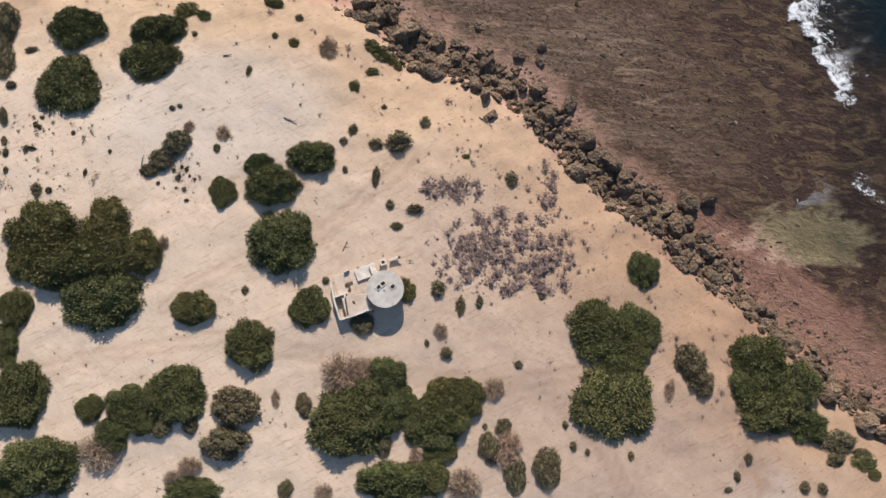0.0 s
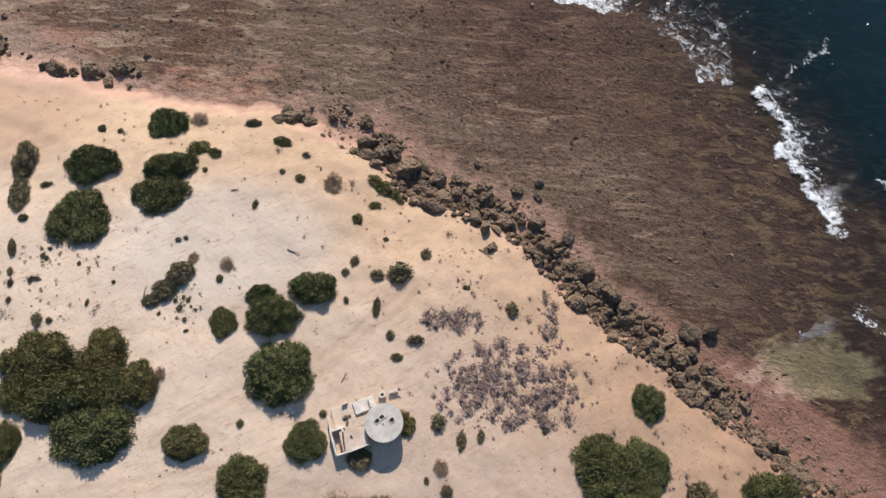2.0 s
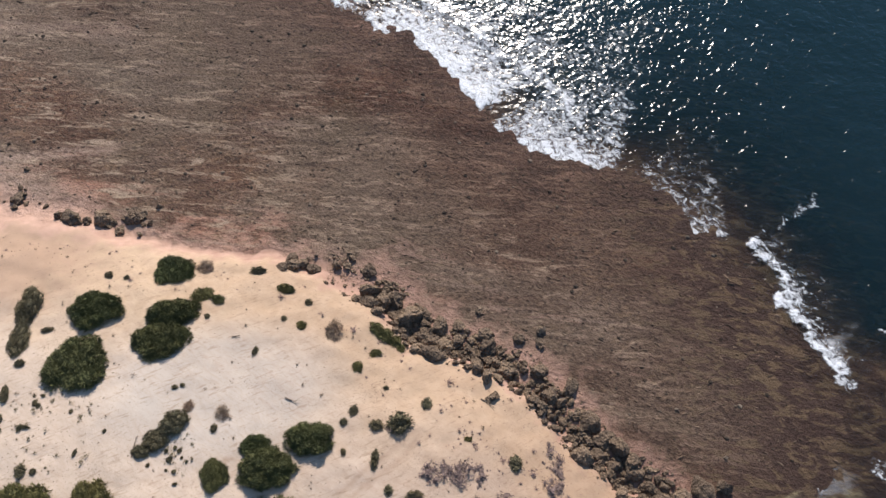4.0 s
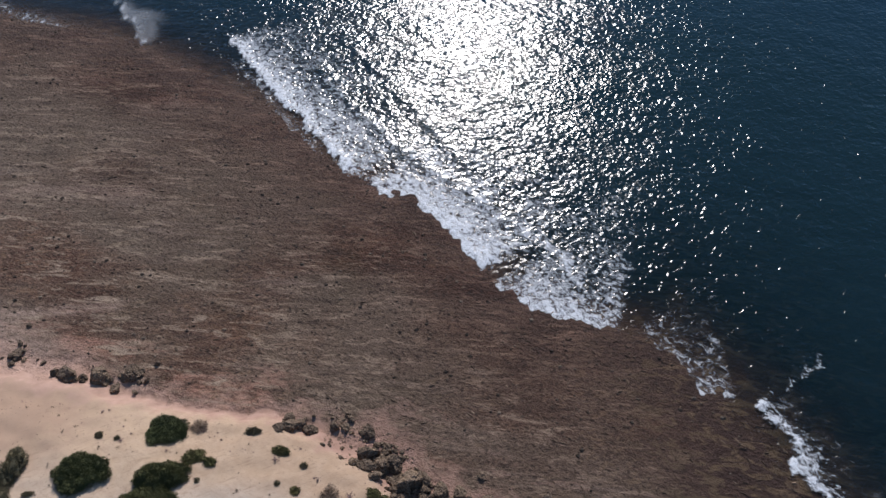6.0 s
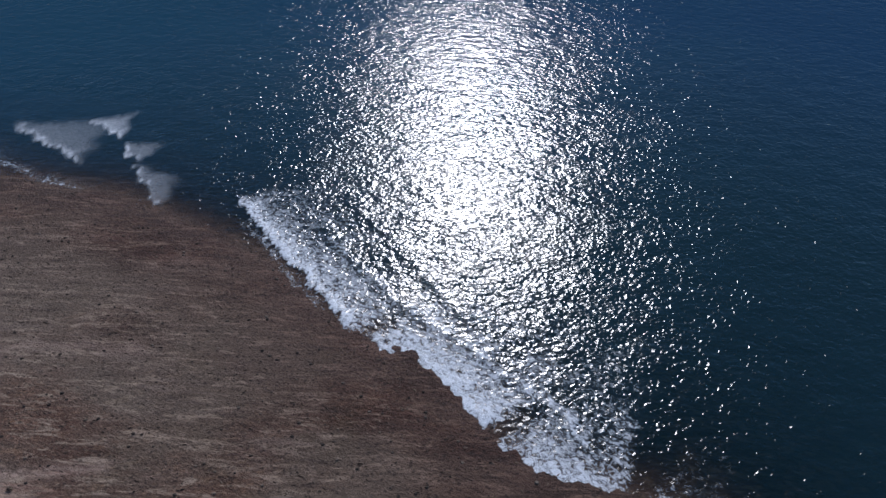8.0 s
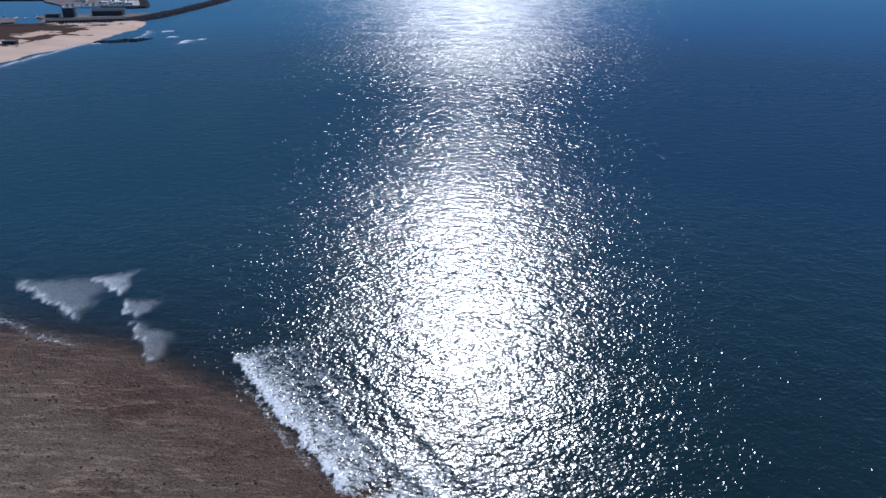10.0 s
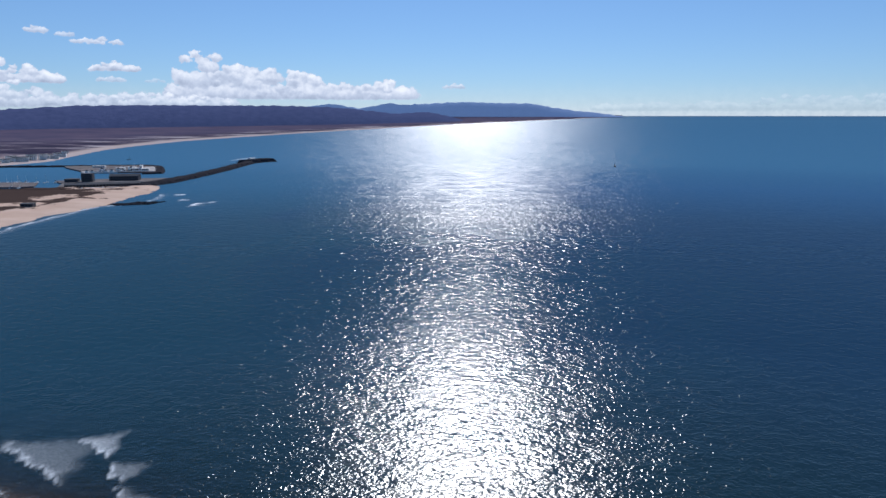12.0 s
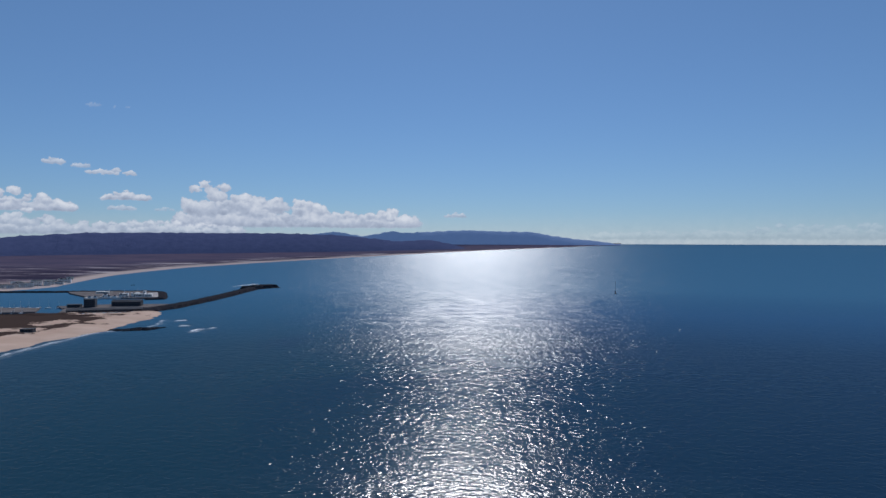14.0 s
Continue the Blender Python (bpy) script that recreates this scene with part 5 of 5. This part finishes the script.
RUBBLE = far_stone("breakwater_rock", (0.022, 0.021, 0.026), (0.055, 0.052, 0.058))
QUAY = far_stone("quay_concrete", (0.13, 0.115, 0.115), (0.22, 0.195, 0.185), 0.05)
PALEQUAY = far_stone("pale_quay_concrete", (0.34, 0.31, 0.30), (0.50, 0.465, 0.45), 0.05)
mound("breakwater", [(-500, 1062), (-466, 1078), (-446, 1150), (-437, 1280), (-434, 1420), (-437, 1660), (-402, 1684)], 15, 5, 6, RUBBLE,
      "long dark rubble breakwater with a flat crest", "breakwater")
mound("inner_mole", [(-1500, 1500), (-960, 1490), (-800, 1500), (-650, 1520), (-600, 1495), (-556, 1390), (-534, 1328), (-560, 1320)], 13, 6, 3.2, RUBBLE, "dark stone inner mole of the harbour", "mole")


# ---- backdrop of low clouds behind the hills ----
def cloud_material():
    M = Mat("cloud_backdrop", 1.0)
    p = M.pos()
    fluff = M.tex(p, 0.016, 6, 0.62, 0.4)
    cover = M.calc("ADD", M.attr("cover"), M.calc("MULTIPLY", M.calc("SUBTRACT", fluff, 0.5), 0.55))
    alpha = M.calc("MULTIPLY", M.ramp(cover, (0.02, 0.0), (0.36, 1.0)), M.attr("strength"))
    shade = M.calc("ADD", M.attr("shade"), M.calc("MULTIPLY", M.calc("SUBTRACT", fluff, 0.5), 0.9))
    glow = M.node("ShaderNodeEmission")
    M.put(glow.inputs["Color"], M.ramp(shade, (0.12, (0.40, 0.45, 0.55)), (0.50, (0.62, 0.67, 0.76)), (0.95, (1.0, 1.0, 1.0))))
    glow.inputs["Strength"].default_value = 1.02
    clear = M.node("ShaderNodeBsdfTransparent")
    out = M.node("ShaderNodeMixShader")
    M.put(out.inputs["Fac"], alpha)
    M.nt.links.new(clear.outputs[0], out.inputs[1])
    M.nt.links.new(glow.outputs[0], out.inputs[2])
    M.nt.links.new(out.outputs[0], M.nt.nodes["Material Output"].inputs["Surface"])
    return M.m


def heap(az0, az1, low, crest, count, size, seed, squash=0.7, strength=1.0):
    """Puffs (azimuth, height, radius, squash, base, top, strength) in degrees for one cloud."""
    g = random.Random(seed)
    out = []
    for _ in range(count):
        a = g.uniform(az0, az1)
        top = float(crest(a))
        e = low + (top - low) * g.random() ** 1.1
        r = size * (0.4 + 0.6 * g.random()) * (1.2 - 0.65 * (e - low) / max(0.1, top - low))
        out.append((a, max(low + r * squash * 0.3, e - r * squash * 0.7), r, squash, low, top, strength))
    return out


def build_clouds():
    far = 4935.0
    puffs = heap(-20.6, -2.6, 1.2, curve((-20.6, 2.9), (-20, 3.9), (-18.8, 5.0), (-17.3, 4.5), (-15.2, 3.6), (-13.5, 3.9), (-12, 3.4), (-10.5, 3.2), (-8.5, 2.5),
                 (-6, 2.3), (-4.2, 2.7), (-3, 2.2), (-2.6, 1.7)), 230, 1.0, 1)
    puffs += heap(-35, -27.9, 2.2, curve((-35, 3.6), (-31, 3.8), (-29, 3.4), (-27.9, 2.6)), 60, 0.95, 2, 0.55)
    puffs += heap(-35, -16, 0.6, curve((-35, 1.7), (-31, 2.4), (-29.5, 2.2), (-28, 1.4), (-26, 1.7), (-22, 1.6), (-16, 1.2)), 150, 0.8, 3, 0.6, 0.9)
    puffs += heap(-26.0, -22.9, 3.1, curve((-26, 3.3), (-24.6, 4.0), (-22.9, 3.3)), 22, 0.62, 4, 0.6)
    puffs += heap(-26.6, -23.8, 4.95, curve((-26.6, 5.1), (-25, 5.5), (-23.8, 5.2)), 20, 0.6, 5, 0.4, 0.9)
    puffs += heap(-29.6, -28.3, 5.55, curve((-29.6, 5.7), (-29, 6.1), (-28.3, 5.7)), 12, 0.5, 6, 0.5, 0.85)
    puffs += heap(-27.8, -26.7, 5.4, curve((-27.8, 5.5), (-27.2, 5.75), (-26.7, 5.5)), 10, 0.42, 7, 0.45, 0.7)
    puffs += heap(-25.2, -23.9, 2.35, curve((-25.2, 2.5), (-24.5, 2.8), (-23.9, 2.5)), 12, 0.45, 8, 0.5, 0.7)
    puffs += heap(-22.3, -21.0, 2.3, curve((-22.3, 2.4), (-21.6, 2.7), (-21, 2.4)), 8, 0.3, 12, 0.5, 0.45)
    puffs += heap(0.2, 1.8, 2.05, curve((0.2, 2.15), (0.9, 2.45), (1.8, 2.15)), 14, 0.42, 9, 0.45, 0.8)
    puffs += heap(-27.2, -23.5, 9.8, curve((-27.2, 9.9), (-25, 10.1), (-23.5, 9.9)), 7, 0.35, 13, 0.4, 0.22)
    puffs += heap(12, 36, 0.3, curve((12, 0.5), (17, 1.0), (21, 0.9), (26, 1.4), (30, 1.3), (36, 1.5)), 150, 0.9, 10, 0.45, 0.30)
    az, el = np.arange(-44, 44.01, 0.07), np.concatenate([np.arange(-0.6, 6.6, 0.055), np.arange(6.6, 11.2, 0.12)])
    A, E = np.meshgrid(az, el, indexing="ij")
    wa, we = 0.16 * waves2(A, E, 101, 0.9, 4), 0.12 * waves2(A, E, 102, 0.7, 4)
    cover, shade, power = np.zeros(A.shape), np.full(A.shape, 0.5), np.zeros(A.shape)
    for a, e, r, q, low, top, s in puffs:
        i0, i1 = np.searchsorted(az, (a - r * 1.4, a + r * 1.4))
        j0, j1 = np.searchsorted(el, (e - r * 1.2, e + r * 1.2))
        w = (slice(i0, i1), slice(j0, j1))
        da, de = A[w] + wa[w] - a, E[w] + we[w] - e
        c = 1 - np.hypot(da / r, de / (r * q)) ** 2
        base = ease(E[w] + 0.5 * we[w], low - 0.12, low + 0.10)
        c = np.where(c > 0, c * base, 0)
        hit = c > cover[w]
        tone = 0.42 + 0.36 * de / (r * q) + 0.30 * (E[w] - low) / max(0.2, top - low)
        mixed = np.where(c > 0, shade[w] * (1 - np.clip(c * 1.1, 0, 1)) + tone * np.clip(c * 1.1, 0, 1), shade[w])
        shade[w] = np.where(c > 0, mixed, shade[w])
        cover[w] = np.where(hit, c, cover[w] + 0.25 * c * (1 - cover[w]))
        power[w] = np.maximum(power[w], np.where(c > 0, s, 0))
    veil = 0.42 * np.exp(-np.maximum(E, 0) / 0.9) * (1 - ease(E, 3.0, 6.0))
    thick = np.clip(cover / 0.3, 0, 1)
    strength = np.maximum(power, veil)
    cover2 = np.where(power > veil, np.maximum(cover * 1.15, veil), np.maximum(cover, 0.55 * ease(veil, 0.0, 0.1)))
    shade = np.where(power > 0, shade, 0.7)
    R = np.radians(A)
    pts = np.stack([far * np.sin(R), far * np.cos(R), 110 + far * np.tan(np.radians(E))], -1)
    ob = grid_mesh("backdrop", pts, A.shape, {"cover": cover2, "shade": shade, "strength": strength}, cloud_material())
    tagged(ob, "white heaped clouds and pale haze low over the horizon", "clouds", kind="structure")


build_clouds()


# ---- harbour buildings, boats and town ----
def paint(name, c, rough=0.7):
    M = Mat(name, rough)
    g = M.tex(M.pos(), 0.15, 4, 0.6)
    M.b.inputs["Specular IOR Level"].default_value = 0.1
    M.color(M.mix(M.ramp(g, (0.35, 0.0), (0.7, 0.6)), c, (c[0] * 0.72, c[1] * 0.7, c[2] * 0.68)))
    return M.m


WHITE = paint("white_wall", (0.80, 0.78, 0.76))
SHEDWALL = paint("shed_wall", (0.15, 0.14, 0.14))
GREYROOF = paint("grey_roof", (0.085, 0.085, 0.095))
DARKWALL = paint("dark_wall", (0.075, 0.075, 0.085))
GLASS = paint("dark_window", (0.03, 0.035, 0.045), 0.2)
HULL = paint("boat_hull_white", (0.70, 0.70, 0.70), 0.4)
DARKHULL = paint("boat_hull_dark", (0.05, 0.05, 0.06), 0.4)


def house(name, x, y, z, long, wide, tall, turn, wall, roof, rows, cols, label, category, group="", pitch=0.0):
    h = tagged(holder(name, x, y, z, turn), label, category, group)
    part("wall", box_bm(-long / 2, long / 2, -wide / 2, wide / 2, -1, tall, 0.0), wall, h)
    bm = box_bm(-long / 2 - 0.4, long / 2 + 0.4, -wide / 2 - 0.4, wide / 2 + 0.4, tall, tall + 0.5, 0.0)
    if pitch:
        for v in bm.verts:
            if v.co.z > tall + 0.3:
                v.co.z += pitch
                v.co.y *= 0.05
    part("roof", bm, roof, h)
    w = long / (cols + 1)
    me = None
    for r in range(rows):
        for c in range(cols):
            if me is None:
                bm = box_bm(-w * 0.28, w * 0.28, -0.12, 0.12, 0, tall / rows * 0.5, 0.0)
                o = part("window", bm, GLASS, h)
                me = o.data
            else:
                o = new("window", me)
                o.parent = h
            o.location = (-long / 2 + w * (c + 1), -wide / 2 - 0.05, tall / rows * (r + 0.3))
    return h


def boat(x, y, z, length, turn, hull, label, mast=6.0, cabin=True, group="boats in the harbour"):
    b = tagged(holder("boat", x, y, z, turn), label, "boat", group)
    bm = bmesh.new()
    n = 9
    rows = []
    for k in range(n):
        u = k / (n - 1)
        w = length * 0.14 * (1 - max(0, (u - 0.45) / 0.55) ** 2) * (0.85 + 0.15 * min(1, u * 4))
        px = (u - 0.5) * length
        sheer = length * (0.09 + 0.05 * u * u)
        rows.append([bm.verts.new((px, s * w * f, zz)) for s, f, zz in ((-1, 1, sheer), (-1, 0.6, -0.3), (1, 0.6, -0.3), (1, 1, sheer))])
    for a, c in zip(rows, rows[1:]):
        for k in range(3):
            bm.faces.new((a[k], a[k + 1], c[k + 1], c[k]))
        bm.faces.new((a[3], a[0], c[0], c[3]))
    bm.faces.new(rows[0])
    bmesh.ops.recalc_face_normals(bm, faces=bm.faces)
    part("hull", bm, hull, b)
    top = length * 0.10
    if cabin:
        part("cabin", box_bm(-length * 0.28, length * 0.02, -length * 0.08, length * 0.08, top, top + length * 0.13, 0.1), HULL, b)
        part("wheelhouse", box_bm(-length * 0.2, -length * 0.06, -length * 0.06, length * 0.06, top + length * 0.13, top + length * 0.22, 0.05), GLASS, b)
    if mast:
        bm = bmesh.new()
        bmesh.ops.create_cone(bm, cap_ends=True, segments=6, radius1=0.22, radius2=0.10, depth=mast, matrix=Matrix.Translation((length * 0.1, 0, top + mast / 2)))
        part("mast", bm, DARKHULL if hull is DARKHULL else HULL, b)
    return b


# Quays on which the sheds stand
def quay(name, x0, x1, y0, y1, turn, top, label):
    h = holder(name, (x0 + x1) / 2, (y0 + y1) / 2, 0, turn)
    part("slab", box_bm(-(x1 - x0) / 2, (x1 - x0) / 2, -(y1 - y0) / 2, (y1 - y0) / 2, -3, top, 0.2), QUAY, h)
    return tagged(h, label, "quay")


def apron(name, corners, top, material, label):
    """A paved quay of any outline, with upright walls down into the water."""
    bm = bmesh.new()
    face = bm.faces.new([bm.verts.new((x, y, top)) for x, y in corners])
    for v in bmesh.ops.extrude_face_region(bm, geom=[face])["geom"]:
        if isinstance(v, bmesh.types.BMVert):
            v.co.z = -3
    bmesh.ops.recalc_face_normals(bm, faces=bm.faces)
    h = holder(name, 0, 0, 0)
    part("paving", bm, material, h)
    return tagged(h, label, "quay")


apron("quay", [(-562, 1018), (-452, 1056), (-462, 1128), (-604, 1122)], 2.5, QUAY, "broad concrete harbour quay with a long shed")
apron("pier", [(-800, 1050), (-640, 1062), (-622, 1072), (-650, 1134), (-800, 1140)], 2.0, QUAY, "concrete marina pier with moored boats")
apron("fish_quay", [(-676, 1342), (-548, 1336), (-566, 1400), (-600, 1500), (-650, 1520), (-800, 1500), (-770, 1450)], 2.4, QUAY, "wide fish quay behind the inner mole")
apron("ramp", [(-566, 1345), (-548, 1352), (-590, 1470), (-612, 1462)], 2.9, PALEQUAY, "pale concrete ramp at the end of the fish quay")
apron("landing", [(-678, 1330), (-606, 1362), (-606, 1372), (-690, 1350)], 2.4, PALEQUAY, "pale narrow landing stage beside the fish quay")
house("warehouse", -512, 1064, 2.5, 104, 14, 4.2, 19, SHEDWALL, GREYROOF, 1, 22, "long grey harbour shed with a shallow roof", "warehouse", pitch=2.0)
apron("inner_quay", [(-612, 1128), (-470, 1150), (-462, 1212), (-560, 1205), (-640, 1165)], 2.0, QUAY, "dark inner harbour quay")
house("warehouse", -528, 1176, 2.0, 46, 16, 7.0, 8, DARKWALL, GREYROOF, 2, 10, "dark harbour building with a curved grey roof", "warehouse", pitch=3.0)
house("harbour_office", -577, 1150, 2.0, 17, 14, 13, 12, DARKWALL, GREYROOF, 4, 4, "dark tall harbour building with a flat roof", "building")
house("harbour_office", -601, 1146, 2.0, 20, 12, 4.5, 12, DARKWALL, GREYROOF, 2, 5, "low dark harbour building", "building")
for x, y, long, tall in ((-590, 1366, 22, 4.5), (-571, 1362, 14, 4.0), (-606, 1384, 14, 5.0), (-632, 1392, 16, 3.0), (-702, 1450, 24, 2.5), (-584, 1376, 4, 9.0)):
    house("fish_store", x, y, 3.0, long, 12, tall, 14, WHITE, WHITE, 1, max(3, int(long / 4)), "white flat-roofed fish store on the quay", "building", "fish stores")
house("shack", -486, 822, 3.0, 14, 9, 4, 10, DARKWALL, GREYROOF, 1, 3, "dark wooden beach shack on sand", "hut")
g = random.Random(12)
for k in range(9):
    boat(-664 + 10.5 * k + g.uniform(-2, 2), 1326 + 3.4 * k + g.uniform(-3, 3), 0.1, g.uniform(14, 24), 16 + g.uniform(-10, 10), HULL,
         "white fishing boat moored at the landing stage", g.uniform(7, 14))
for k in range(22):
    side = k % 2
    boat(-790 + 7.6 * k + g.uniform(-2, 2), (1046 if side == 0 else 1146) + 1.0 * k * (1 - side) + g.uniform(-3, 3), 0.1, g.uniform(9, 15), 80 + g.uniform(-20, 20), HULL,
         "white yacht moored at the pier", g.uniform(8, 15), k % 3 == 0)
for k in range(15):
    boat(-556 + 6.6 * k, 1026 + 2.3 * k + g.uniform(-2, 2), 2.6, g.uniform(5, 9), 70 + g.uniform(-25, 25), HULL, "white boat laid up on the quay", 0, k % 4 == 0)
boat(366, 1490, 0.1, 17, 75, DARKHULL, "dark sailing yacht alone on the open sea", 26.0, True, "yacht on the bay")
boat(-770, 1745, 0.1, 10, 40, DARKHULL, "small dark boat off the inner mole", 9.0, False, "boats on the bay")
# pale blocks of the town behind the far beach
for k in range(30):
    az = -34.5 + 6.4 * (k % 15) / 14 + g.uniform(-0.15, 0.15)
    d = float(COAST(az)) + (70 if k < 15 else 150) + g.uniform(-15, 25)
    x, y = d * math.sin(radians(az)), d * math.cos(radians(az))
    house("town_house", x, y, float(sea_level(np.array(d))) + 2, g.uniform(14, 24), 12, g.uniform(5, 10), 33 + g.uniform(-15, 15), WHITE, GREYROOF,
          3, 4, "pale distant block of flats in the seaside town", "house", "houses of the town")
for k, (x, y, long) in enumerate(((-646, 1354, 30), (-622, 1366, 26), (-602, 1378, 30))):
    boat(x, y, 0.1, long, 20 + 4 * k, HULL, "large white trawler moored at the jetty", 15.0)


def rock_shelf():
    places = []
    for _ in range(170):
        u = g.random()
        places.append((-404 + 40 * u + g.gauss(0, 5), 866 + 26 * u * g.random() + g.gauss(0, 5), 0.1, g.uniform(1.2, 3.6)))
    scatter("shore_rocks", places, 31, RUBBLE, "dark flat rocks off the sand spit", "rocks", 0.3)


rock_shelf()
places = [(x + g.gauss(0, 10), y + g.gauss(0, 3), 3.6, g.uniform(0.6, 1.3)) for x, y in ((-437, 1150 + 4.2 * k) for k in range(125)) for _ in range(4)]
scatter("armour_rocks", places, 32, RUBBLE, "dark armour stones on the breakwater", "rocks", 0.7)
mound("breakwater_head", [(-446, 1610), (-428, 1650), (-404, 1676)], 28, 17, 7.5, RUBBLE, "broad dark rubble head of the breakwater", "breakwater")
house("beacon_base", -440, 1640, 7.2, 16, 9, 2.0, 30, WHITE, WHITE, 1, 3, "pale concrete block on the breakwater head", "platform")
